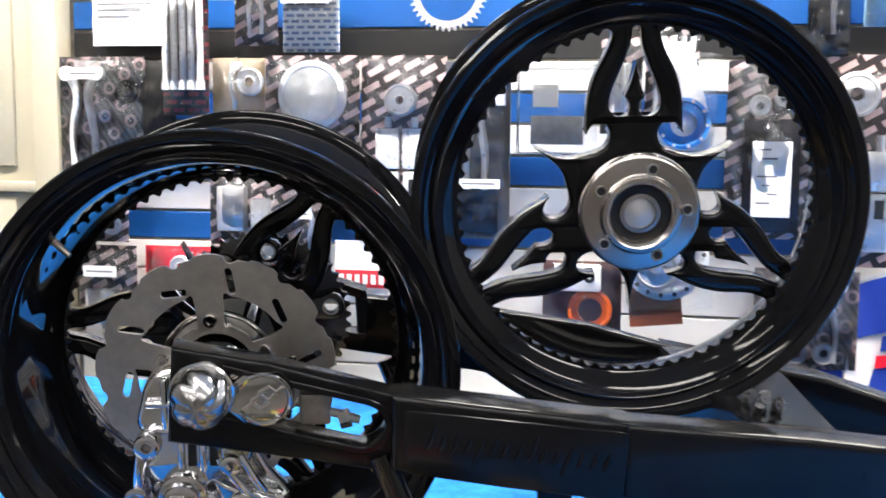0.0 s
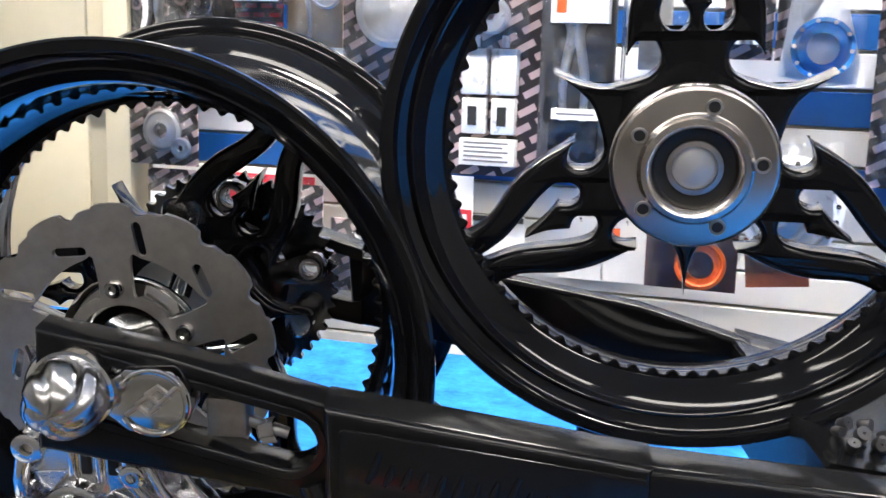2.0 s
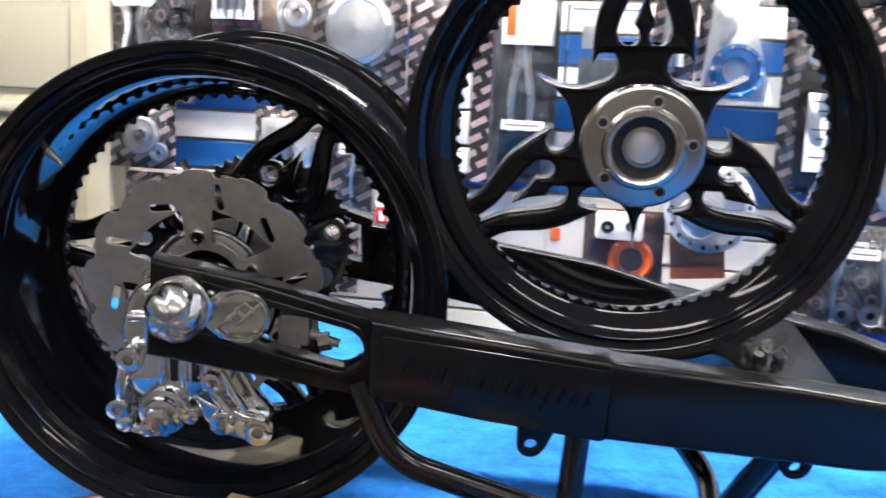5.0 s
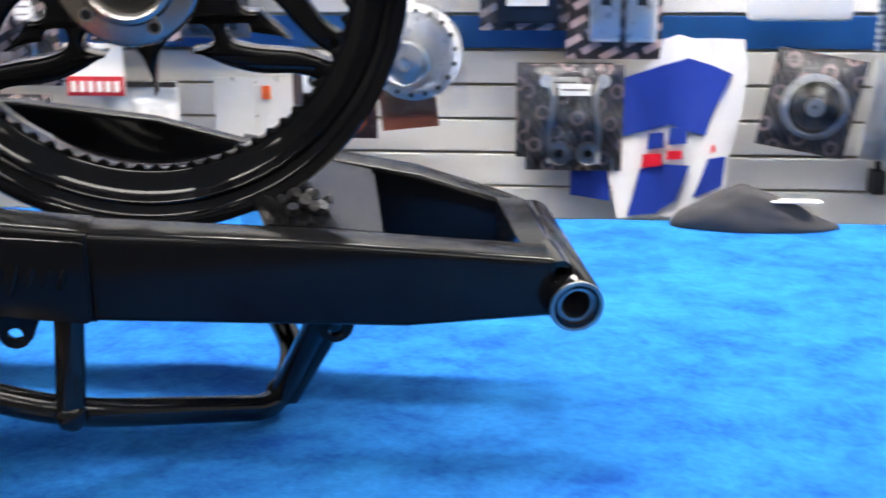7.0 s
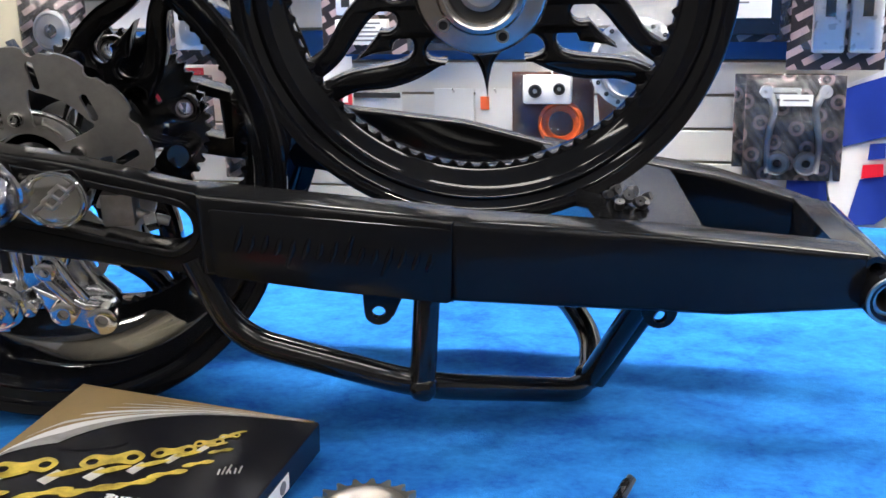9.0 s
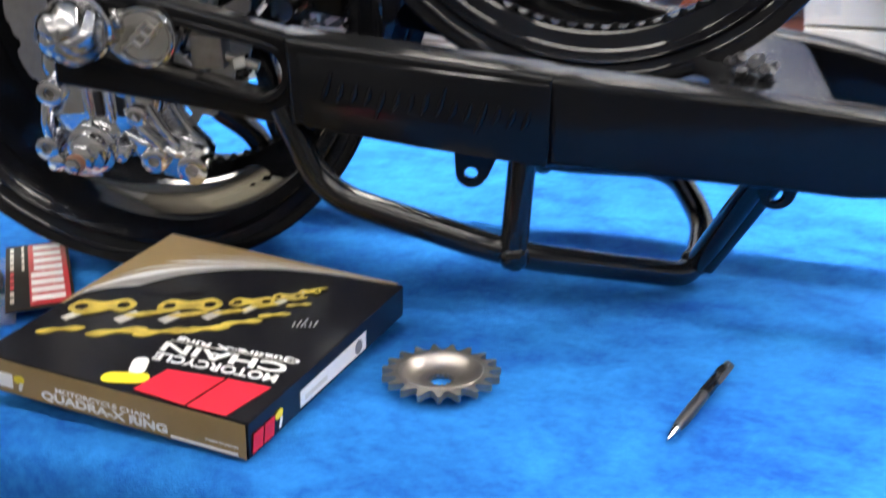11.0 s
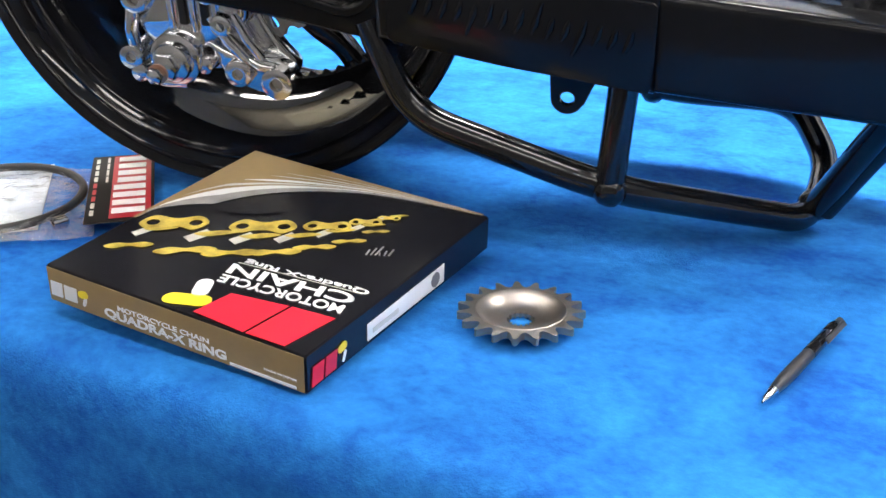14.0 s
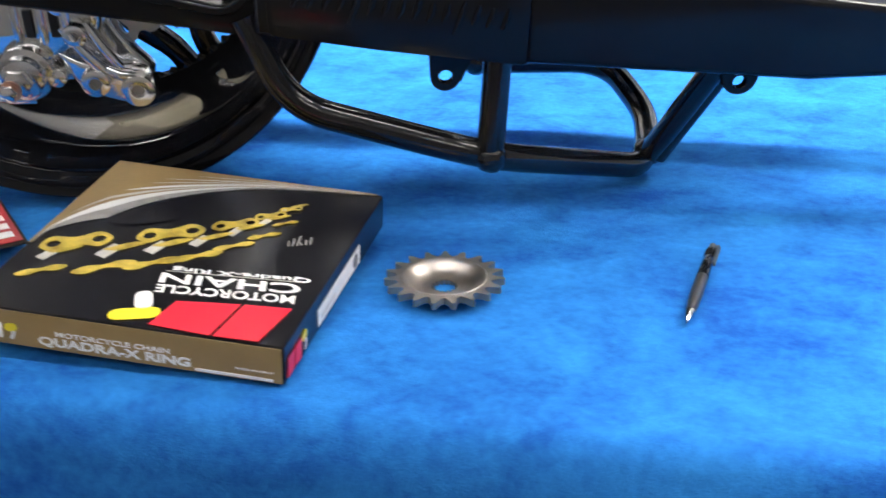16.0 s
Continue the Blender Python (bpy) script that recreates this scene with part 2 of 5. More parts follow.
def lathe(profile, n=96, bm=None, axis_m=None, closed=True):
    """Turns (radius, along) pairs round the local y axis."""
    bm = bm or bmesh.new()
    m = axis_m or Matrix.Identity(4)
    rings = []
    for r, a in profile:
        rings.append([bm.verts.new(m @ Vector((r * math.cos(2 * math.pi * k / n), a, r * math.sin(2 * math.pi * k / n)))) for k in range(n)])
    count = len(rings)
    for i in range(count if closed else count - 1):
        p, q = rings[i], rings[(i + 1) % count]
        for k in range(n):
            bm.faces.new((p[k], p[(k + 1) % n], q[(k + 1) % n], q[k]))
    if not closed:
        bm.faces.new(rings[0])
        bm.faces.new(list(reversed(rings[-1])))
    bmesh.ops.recalc_face_normals(bm, faces=bm.faces)
    return bm


def prism(points, y0, y1, bevel=0.0, seg=2, bm=None, holes=()):
    """A solid with an outline in (x, z), from y0 to y1, bevelled on its rims; holes are outlines cut through."""
    bm = bm or bmesh.new()
    tmp = bmesh.new()
    loops = []
    for outline in (points, *holes):
        vs = [tmp.verts.new((x, y0, z)) for x, z in outline]
        es = [tmp.edges.new((vs[i], vs[(i + 1) % len(vs)])) for i in range(len(vs))]
        loops.append(es)
    if holes:
        bmesh.ops.triangle_fill(tmp, edges=[e for es in loops for e in es], use_beauty=True, use_dissolve=False)
    else:
        tmp.faces.new(tmp.verts[:])
    got = bmesh.ops.extrude_face_region(tmp, geom=tmp.faces[:])
    bmesh.ops.translate(tmp, verts=[g for g in got["geom"] if isinstance(g, bmesh.types.BMVert)], vec=(0, y1 - y0, 0))
    bmesh.ops.recalc_face_normals(tmp, faces=tmp.faces)
    if bevel:
        tmp.edges.ensure_lookup_table()
        es = [e for e in tmp.edges if len(e.link_faces) == 2 and abs(e.verts[0].co.y - e.verts[1].co.y) < 1e-7 and e.calc_face_angle(0) > 0.8]
        bmesh.ops.bevel(tmp, geom=es, offset=bevel, segments=seg, affect="EDGES", profile=0.5, clamp_overlap=True)
    me = bpy.data.meshes.new("tmp")
    tmp.to_mesh(me)
    tmp.free()
    bm.from_mesh(me)
    bpy.data.meshes.remove(me)
    return bm


def tube(points, radius, n=16, bm=None, cyclic=False, cap=True):
    """A round bar along a list of points; radius a number or a list."""
    bm = bm or bmesh.new()
    pts = [Vector(p) for p in points]
    count = len(pts)
    rad = [radius] * count if isinstance(radius, (int, float)) else radius
    rings, side = [], None
    for i, p in enumerate(pts):
        a = pts[(i - 1) % count] if (cyclic or i > 0) else p
        b = pts[(i + 1) % count] if (cyclic or i < count - 1) else p
        d = (b - a).normalized()
        if side is None:
            side = d.orthogonal().normalized()
        side = (side - d * side.dot(d)).normalized()
        up = d.cross(side)
        rings.append([bm.verts.new(p + rad[i] * (math.cos(2 * math.pi * k / n) * side + math.sin(2 * math.pi * k / n) * up)) for k in range(n)])
    for i in range(count if cyclic else count - 1):
        p, q = rings[i], rings[(i + 1) % count]
        for k in range(n):
            bm.faces.new((p[k], p[(k + 1) % n], q[(k + 1) % n], q[k]))
    if cap and not cyclic:
        bm.faces.new(list(reversed(rings[0])))
        bm.faces.new(rings[-1])
    return bm


def rounded(points, r, n=6):
    """Points of a bent bar with its corners rounded by radius r."""
    pts = [Vector(p) for p in points]
    out = [pts[0]]
    for a, b, c in zip(pts, pts[1:], pts[2:]):
        u, w = (a - b).normalized(), (c - b).normalized()
        cut = min(r, (a - b).length * 0.45, (c - b).length * 0.45)
        p, q = b + u * cut, b + w * cut
        for k in range(n + 1):
            t = k / n
            out.append((1 - t) ** 2 * p + 2 * t * (1 - t) * b + t * t * q)
    return out + [pts[-1]]


def smooth_outline(points, n=5, sharp=()):
    """A closed Catmull-Rom outline through the points; the listed ones stay corners."""
    out, count = [], len(points)
    pts = [Vector(p) for p in points]
    for i in range(count):
        p0, p1, p2, p3 = pts[i - 1], pts[i], pts[(i + 1) % count], pts[(i + 2) % count]
        if i in sharp:
            p0 = p1
        if (i + 1) % count in sharp:
            p3 = p2
        for k in range(n):
            t = k / n
            out.append(0.5 * (2 * p1 + (p2 - p0) * t + (2 * p0 - 5 * p1 + 4 * p2 - p3) * t * t + (3 * p1 - p0 - 3 * p2 + p3) * t ** 3))
    return [(p.x, p.y) for p in out]


def soft_prism(outline, y0, y1, r):
    """An outline in (x, z) made solid with rounded rims: rings drawn in towards both faces."""
    pts = [Vector(p) for p in outline]
    n = len(pts)
    area = sum(pts[i].x * pts[(i + 1) % n].y - pts[(i + 1) % n].x * pts[i].y for i in range(n))
    sgn = 1 if area > 0 else -1
    ins = []
    for i in range(n):
        d = pts[(i + 1) % n] - pts[i - 1]
        ins.append(Vector((-d.y, d.x)).normalized() * sgn)
    # where the shape is thin, the rounding shrinks with it
    flat = np.array([(p.x, p.y) for p in pts])
    for i in range(n):
        away = flat - flat[i]
        depth = away @ np.array((ins[i].x, ins[i].y))
        gap = (away ** 2).sum(1)
        near = np.where(depth > 1e-5, gap / np.maximum(2 * depth, 1e-9), 1.0)
        ins[i] = ins[i] * min(1.0, 0.85 * float(near.min()) / r)
    bm = bmesh.new()
    steps = [(math.pi / 2 * k / 4) for k in range(5)]
    rings = []
    for a in reversed(steps):
        rings.append([bm.verts.new((p.x + q.x * r * (1 - math.cos(a)), y0 + r * (1 - math.sin(a)), p.y + q.y * r * (1 - math.cos(a)))) for p, q in zip(pts, ins)])
    for a in steps:
        rings.append([bm.verts.new((p.x + q.x * r * (1 - math.cos(a)), y1 - r * (1 - math.sin(a)), p.y + q.y * r * (1 - math.cos(a)))) for p, q in zip(pts, ins)])
    for a, b in zip(rings, rings[1:]):
        for i in range(n):
            bm.faces.new((a[i], a[(i + 1) % n], b[(i + 1) % n], b[i]))
    for tri in tessellate_polygon([[(p.x, p.y, 0) for p in pts]]):
        bm.faces.new([rings[0][k] for k in tri])
        bm.faces.new([rings[-1][k] for k in reversed(tri)])
    bmesh.ops.recalc_face_normals(bm, faces=bm.faces)
    return bm


def arc(cx, cz, r, a0, a1, n=12):
    return [(cx + r * math.cos(radians(a0 + (a1 - a0) * k / n)), cz + r * math.sin(radians(a0 + (a1 - a0) * k / n))) for k in range(n + 1)]


def arc3(cx, y, cz, r, a0, a1, n):
    return [(x, y, z) for x, z in arc(cx, cz, r, a0, a1, n)]


def flat_print(outline, m, z=0.0, holes=(), thick=0.0004):
    """A thin printed patch: an outline in the local x, y of m."""
    bm = prism([(x, y) for x, y in outline], 0, thick, holes=holes)
    for v in bm.verts:
        v.co = m @ Vector((v.co.x, v.co.z, z + v.co.y))
    bmesh.ops.recalc_face_normals(bm, faces=bm.faces)
    return bm


def letters(name, body, height, m, material, parent, width=None, bold=0.0):
    """Words in the built-in font as a mesh, from the lower left corner at m."""
    cu = bpy.data.curves.new(name, "FONT")
    cu.body, cu.size, cu.extrude, cu.offset = body, 1.0, 0.01, bold
    tmp = bpy.data.objects.new("tmp", cu)
    me = bpy.data.meshes.new_from_object(tmp)
    bpy.data.objects.remove(tmp)
    bm = bmesh.new()
    bm.from_mesh(me)
    xs, ys = [v.co.x for v in bm.verts], [v.co.y for v in bm.verts]
    kx = (width / (max(xs) - min(xs))) if width else height / (max(ys) - min(ys))
    ky = height / (max(ys) - min(ys))
    for v in bm.verts:
        v.co = m @ Vector(((v.co.x - min(xs)) * kx, (v.co.y - min(ys)) * ky, v.co.z * 0.02))
    return part(name, bm, material, parent)


# ---- the room ----
WALL_Y, SLAT, Z0 = 2.66, 0.0765, 0.215
FLOOR_Z = -0.85
floor = tagged(link("floor", box(-3.2, -3.2, FLOOR_Z - 0.1, 3.4, 2.9, FLOOR_Z), mat("grey_vinyl_floor", (0.10, 0.097, 0.09), 0.4, vary=0.1, vscale=3)), "plain grey vinyl shop floor", "floor", kind="structure")
ceiling = tagged(link("ceiling", box(-3.2, -3.2, 1.9, 3.4, 2.9, 2.0), mat("ceiling_white", (0.72, 0.72, 0.70), 0.8, vary=0.04, vscale=3)), "white shop ceiling", "ceiling", kind="structure")
side_mat = mat("grey_wall_paint", (0.26, 0.255, 0.25), 0.6, vary=0.05, vscale=2)
for nm, b in (("wall_left", (-3.3, -3.2, FLOOR_Z, -3.2, 2.9, 1.9)), ("wall_right", (3.4, -3.2, FLOOR_Z, 3.5, 2.9, 1.9)), ("wall_front", (-3.2, -3.3, FLOOR_Z, 3.4, -3.2, 1.9))):
    tagged(link(nm, box(*b), side_mat), "plain grey painted shop wall", "wall", kind="structure")
wall = tagged(link("wall_back", box(-3.2, WALL_Y + 0.012, FLOOR_Z, 3.4, WALL_Y + 0.12, 1.9), GROOVE), "slatwall of white, blue and black grooved boards", "wall", kind="structure")
SLAT_KIND = {0: BLUE_SLAT, 2: BLUE_SLAT, 4: BLUE_SLAT, 6: BLACK_SLAT, 7: BLUE_SLAT, 9: BLUE_SLAT, 11: BLUE_SLAT}
for k in range(-13, 21):
    b = box(-1.40, WALL_Y, Z0 + k * SLAT + 0.004, 3.39, WALL_Y + 0.014, Z0 + (k + 1) * SLAT - 0.003, 0.002, 1)
    link("slat", b, SLAT_KIND.get(k, WHITE_SLAT), wall)
# long strip lamps under the ceiling: a bright row over the table, dimmer unseen rows added over the aisle as fill
TABLE_LIGHT = lamp_mat("lamp_strip", (1.0, 0.945, 0.875), 72.0)
AISLE_FILL = lamp_mat("aisle_fill_strip", (1.0, 0.945, 0.875), 17.0)
for y in (-1.35, 0.4, 1.92):
    for x in (-1.5, 0.1, 1.7):
        f = thing("ceiling_light", "white ceiling light with a long bright diffuser", "lamp", pose(x, y, 1.9), "ceiling lights")
        part("housing", box(-0.64, -0.13, -0.05, 0.64, 0.13, 0.0, 0.006), WHITE, f)
        part("diffuser", box(-0.6, -0.10, -0.064, 0.6, 0.10, -0.052, 0.004), TABLE_LIGHT if y > 1 else AISLE_FILL, f)

# ---- the table ----
def cloth_z(x, y):
    return 0.0022 * noise.noise((x * 5, y * 5, 0.3)) + 0.0012 * noise.noise((x * 17, y * 17, 2.1)) - 0.002


table = thing("display_table", "long table under a bright blue plush cloth", "table")
part("tabletop", box(-1.55, 0.74, -0.06, 2.25, 2.02, -0.012, 0.004), mat("board", (0.35, 0.25, 0.15), 0.5, vary=0.2, vscale=6, stretch=(1, 8, 1)), table)
for x in (-1.45, 2.15):
    for y in (0.82, 1.94):
        part("leg", box(x - 0.03, y - 0.03, FLOOR_Z, x + 0.03, y + 0.03, -0.06, 0.004), BLACK_SATIN, table)
X0, X1, Y0, Y1, EDGE = -1.58, 2.28, 0.755, 2.03, 0.03
profile = [(Y0 - EDGE, -0.53 + 0.03 * k, 1 - k / 16) for k in range(16)]
profile += [(Y0 - EDGE * math.cos(math.pi * k / 24), EDGE * 1.6 * (math.sin(math.pi * k / 24) - 1), 0) for k in range(12)]
profile += [(Y0 + (Y1 - Y0) * k / 84, 0.0, 0) for k in range(85)]
profile += [(Y1 + EDGE * math.sin(math.pi * k / 16), EDGE * (math.cos(math.pi * k / 16) - 1), 0) for k in range(1, 9)]
profile += [(Y1 + EDGE, -0.03 - 0.03 * k, k / 16) for k in range(1, 14)]
nx = 240
bm = bmesh.new()
grid = []
for y, z, hang in profile:
    row = []
    for i in range(nx + 1):
        x = X0 + (X1 - X0) * i / nx
        fold = 0.02 * hang * (math.sin(17 * x) + 0.6 * math.sin(41 * x + 1.0) + noise.noise((x * 6, z * 4, 5.0)))
        row.append(bm.verts.new((x, y + fold * (-1 if y < 1 else 1), z + cloth_z(x, y + z))))
    grid.append(row)
for a, c in zip(grid, grid[1:]):
    for k in range(nx):
        bm.faces.new((a[k], a[k + 1], c[k + 1], c[k]))
cloth = tagged(link("tablecloth", bm, BLUE_CLOTH, angle=80), "bright blue crushed plush cloth spread over the table", "tablecloth")

def rotated(outline, a, cx=0.0, cz=0.0):
    c, s = math.cos(a), math.sin(a)
    return [(cx + x * c - z * s, cz + x * s + z * c) for x, z in outline]


def capsule(length, r, cx, cz, a):
    return rotated(arc(length / 2, 0, r, -90, 90, 6) + arc(-length / 2, 0, r, 90, 270, 6), a, cx, cz)


# ---- the swingarm ----
YAW, ROLL = 15.2, 8.5
BIKE = pose(0, 0, 0, 0, 0, YAW) @ pose(0, 1.034, 0.2, ROLL)
swing = thing("swingarm", "black powder-coated extended motorcycle swingarm with tubular under-brace", "swingarm", BIKE)
AXLE_TOP = [(-0.115, 0.108), (-0.023, 0.0905)]


def bow(u):
    """How far the near beam's face stands out: proud of the axle plate, widest at the seam, drawn in to the pivot."""
    return float(np.interp(u, (0.09, 0.0915, 0.323, 0.716), (0.0, -0.014, -0.034, 0.002)))


def bent(bm):
    for v in bm.verts:
        v.co.y += bow(v.co.x)
    return bm


def slot(inset=0.0):
    """The long axle slot, open in the arm's rear half."""
    c0, c1, r = Vector((-0.085, 0.066)), Vector((0.064, 0.027)), 0.0235 - inset
    d = (c1 - c0).normalized()
    a = math.degrees(math.atan2(d.y, d.x))
    return arc(c0.x, c0.y, r, a + 270, a + 90, 10) + arc(c1.x, c1.y, r, a + 90, a - 90, 10)


part("axle_end", prism(AXLE_TOP + [(0.11, 0.053), (0.11, -0.028), (0.0, -0.008), (-0.122, 0.012)], 0, 0.032, 0.004, 3, holes=[slot()]), BLACK_SATIN, swing)
part("near_beam", bent(prism([(0.092, 0.0625), (0.3225, 0.0379), (0.3205, -0.0445), (0.092, -0.0175)], 0, 0.044, 0.008, 4)), BLACK_SATIN, swing)
part("near_beam", bent(prism([(0.316, 0.0375), (0.512, 0.0102), (0.716, -0.0245), (0.7225, -0.0835), (0.581, -0.079), (0.316, -0.0432)], 0.0012, 0.042, 0.008, 4)), BLACK_SATIN, swing)
# raised rim round the slot and the raised side plate with its worn script
rim = prism(slot(-0.006), -0.0035, -0.0004, 0.001, 1, holes=[slot(0.001)])
part("slot_rim", rim, BLACK_SATIN, swing)
PLATE = rounded([(0.2, 0.0405, 0), (0.104, 0.0505, 0), (0.104, -0.0150, 0), (0.2, -0.0285, 0), (0.3175, -0.0415, 0), (0.3195, 0.0315, 0), (0.2, 0.0405, 0)], 0.006, 4)[1:-1]
plate = part("side_plate", bent(prism([(v.x, v.y) for v in PLATE], -0.0045, -0.0005, 0.0015, 2)), BLACK_SATIN, swing)
rnd = random.Random(4)
for k in range(15):
    x = 0.128 + k * 0.0122
    z = 0.019 - (x - 0.128) * 0.11
    up, down = rnd.choice((0.008, 0.009, 0.011)) + (0.009 if k in (0, 8) else 0), rnd.choice((0.008, 0.009)) + (0.009 if k in (4, 11) else 0)
    part("script_relief", bent(tube([(x + up * 0.35, -0.0043, z + up), (x + 0.0008, -0.0043, z), (x - down * 0.35, -0.0043, z - down)], [0.0018, 0.0034, 0.0018], 8)), BLACK_SATIN, plate)


def spread(bm):
    """Swings the far beam outwards towards the axle end, where it runs parallel again."""
    for v in bm.verts:
        v.co.y += min(0.151 + (0.716 - v.co.x) * 0.36, 0.335)
    return bm


part("far_beam", spread(prism([(0.06, 0.052), (0.2, 0.0375), (0.35, 0.0295), (0.442, 0.0125), (0.452, 0.008), (0.452, -0.076), (0.32, -0.061), (0.2, -0.045), (0.064, -0.022)], 0, 0.022, 0.005, 3)), BLACK_SATIN, swing)
part("far_beam", spread(prism([(0.440, 0.0105), (0.541, -0.0003), (0.62, -0.0085), (0.695, -0.027), (0.724, -0.036), (0.726, -0.088), (0.584, -0.084), (0.440, -0.075)], 0.0015, 0.043, 0.006, 3)), BLACK_SATIN, swing)
end = prism(AXLE_TOP + [(0.075, 0.06), (0.075, -0.022), (0.0, -0.008), (-0.122, 0.012)], 0, 0.03, 0.004, 3, holes=[slot()])
bmesh.ops.translate(end, verts=end.verts, vec=(0, 0.332, 0))
part("axle_end", end, BLACK_SATIN, swing)
# web between the beams and the closing bar at the pivot
bm = bmesh.new()
web = [(0.46, 0.036), (0.565, 0.036), (0.572, 0.206), (0.52, 0.225), (0.43, 0.258)]
top = [bm.verts.new((u, p, -0.002 - (u - 0.515) * 0.13 + 0.004)) for u, p in web]
low = [bm.verts.new((u, p, -0.072)) for u, p in web]
bm.faces.new(top)
bm.faces.new(list(reversed(low)))
for k in range(len(web)):
    bm.faces.new((top[k], low[k], low[(k + 1) % 5], top[(k + 1) % 5]))
bmesh.ops.recalc_face_normals(bm, faces=bm.faces)
bmesh.ops.bevel(bm, geom=bm.edges[:], offset=0.003, segments=2, affect="EDGES")
part("cross_web", bm, BLACK_SATIN, swing)
part("pivot_bar", prism([(0.694, -0.026), (0.722, -0.028), (0.74, -0.046), (0.74, -0.078), (0.694, -0.078)], 0.034, 0.165, 0.003), BLACK_SATIN, swing)
part("pivot_tube", lathe([(0.0235, -0.012), (0.0255, -0.009), (0.0255, 0.185), (0.0235, 0.188), (0.018, 0.188), (0.018, -0.012)], 48, axis_m=pose(0.735, 0, -0.065)), BLACK_GLOSS, swing, "black pivot tube with a bare machined lip")
part("pivot_sleeve", lathe([(0.0178, -0.008), (0.0178, 0.16), (0.014, 0.16), (0.014, -0.008)], 40, axis_m=pose(0.735, 0, -0.065)), STEEL, swing, "bare steel bearing sleeve")
part("pivot_lip", lathe([(0.0248, -0.0135), (0.0248, -0.0105), (0.0218, -0.0105), (0.0218, -0.0135)], 48, axis_m=pose(0.735, 0, -0.065)), STEEL, swing, "bare machined tube lip")
part("pivot_boss", lathe([(0.012, 0.012), (0.0125, 0.02), (0.0125, 0.06), (0.006, 0.062), (0.006, 0.012)], 24, axis_m=pose(0.722, -0.008, -0.038)), BLACK_GLOSS, swing, "black grease boss")
for k, (u, p, r) in enumerate(((0.486, 0.06, 0.005), (0.498, 0.075, 0.006), (0.505, 0.055, 0.005), (0.513, 0.07, 0.006), (0.49, 0.09, 0.005), (0.478, 0.066, 0.004), (0.522, 0.085, 0.004), (0.508, 0.09, 0.005))):
    b = lathe([(r, 0), (r, 0.008), (r * 0.6, 0.011), (r * 0.55, 0.006), (r * 0.2, 0.006), (r * 0.2, 0)], 12, axis_m=pose(u, p, 0.012 - (u - 0.515) * 0.13 + 0.002 * (k % 3), -70 + 20 * (k % 3), 10 * k))
    part("loose_bolt", b, GUNMETAL, swing, "dull steel bolt head")

# under-brace of bent tube
ST1, JUNC = Vector((0.2895, -0.029, -0.1306)), Vector((0.466, 0.074, -0.1985))
FST1 = Vector((0.31, 0.262, -0.165))
part("brace_tube", tube(rounded([(0.082, 0.006, -0.006), (0.114, -0.003, -0.0855), ST1, JUNC + Vector((-0.012, -0.008, 0)), JUNC + Vector((0.006, 0.03, 0.002)), (0.482, 0.16, -0.186), (0.455, 0.24, -0.160), FST1, (0.13, 0.31, -0.10), (0.10, 0.33, -0.03)], 0.045, 8), 0.013, 18), BLACK_TUBE, swing)
part("upright", tube([(0.2965, -0.014, -0.036), ST1], 0.0125, 18), BLACK_TUBE, swing)
part("upright", tube([(0.305, 0.305, -0.05), FST1], 0.0125, 18), BLACK_TUBE, swing)
for du in (0.0, 0.026):
    part("stay", tube([JUNC + Vector((du * 0.3, 0.006, 0.004)), (0.515 + du, 0.03 + du, -0.062)], 0.0118, 16), BLACK_TUBE, swing)
for c, r in ((ST1, 0.0148), (FST1, 0.0148), (JUNC + Vector((0, 0.01, 0.006)), 0.015)):
    weld = bmesh.new()
    got = bmesh.ops.create_icosphere(weld, subdivisions=3, radius=r, matrix=Matrix.Translation(c))
    for v in got["verts"]:
        v.co += (v.co - c) * 0.12 * noise.noise(v.co * 160)
    part("weld_bead", weld, BLACK_TUBE, swing)
# lugs below the beam
part("lug", prism([(0.2365, -0.030), (0.2775, -0.034), (0.2645, -0.064)] + arc(0.251, -0.0585, 0.0135, -20, -160, 8) + [(0.2375, -0.058)], -0.016, -0.008, 0.001, 1, holes=[arc(0.251, -0.0585, 0.006, 0, 345, 15)]), BLACK_SATIN, swing)
part("lug", prism([(0.4985, -0.062), (0.5365, -0.066)] + arc(0.5175, -0.0755, 0.0165, -10, -170, 8), -0.003, 0.006, 0.001, 1, holes=[arc(0.5175, -0.0795, 0.006, 0, 345, 15)]), BLACK_SATIN, swing)
# axle block, chain adjuster and emblem plate in the slot
block_outline = arc(-0.028, 0.0605, 0.0275, -62, 62, 14) + [(-0.048, 0.085), (-0.064, 0.072), (-0.064, 0.05), (-0.048, 0.036)]
axle_plate = part("axle_plate", prism(block_outline, -0.012, 0.012, 0.003), CHROME, swing, "polished axle block")
part("raised_lip", tube(arc3(-0.029, -0.0122, 0.0605, 0.0245, -150, 150, 40), 0.0022, 10), CHROME, axle_plate)
em = bmesh.new()
for k in range(3):
    dx, dz = -0.0075 * (k - 1), -0.008 * (k - 1)
    tube([(-0.0405 + dx, -0.0128, 0.0585 + dz), (-0.0315 + dx, -0.0128, 0.0655 + dz), (-0.0245 + dx, -0.0128, 0.0600 + dz), (-0.0165 + dx, -0.0128, 0.0665 + dz)], 0.0021, 8, em)
part("emblem_relief", em, STEEL, axle_plate, "raised emblem on the polished block")
part("adjuster_bolt", tube([(0.0, 0.014, 0.047), (0.062, 0.014, 0.027)], 0.0045, 14), STEEL, swing, "steel adjuster bolt")
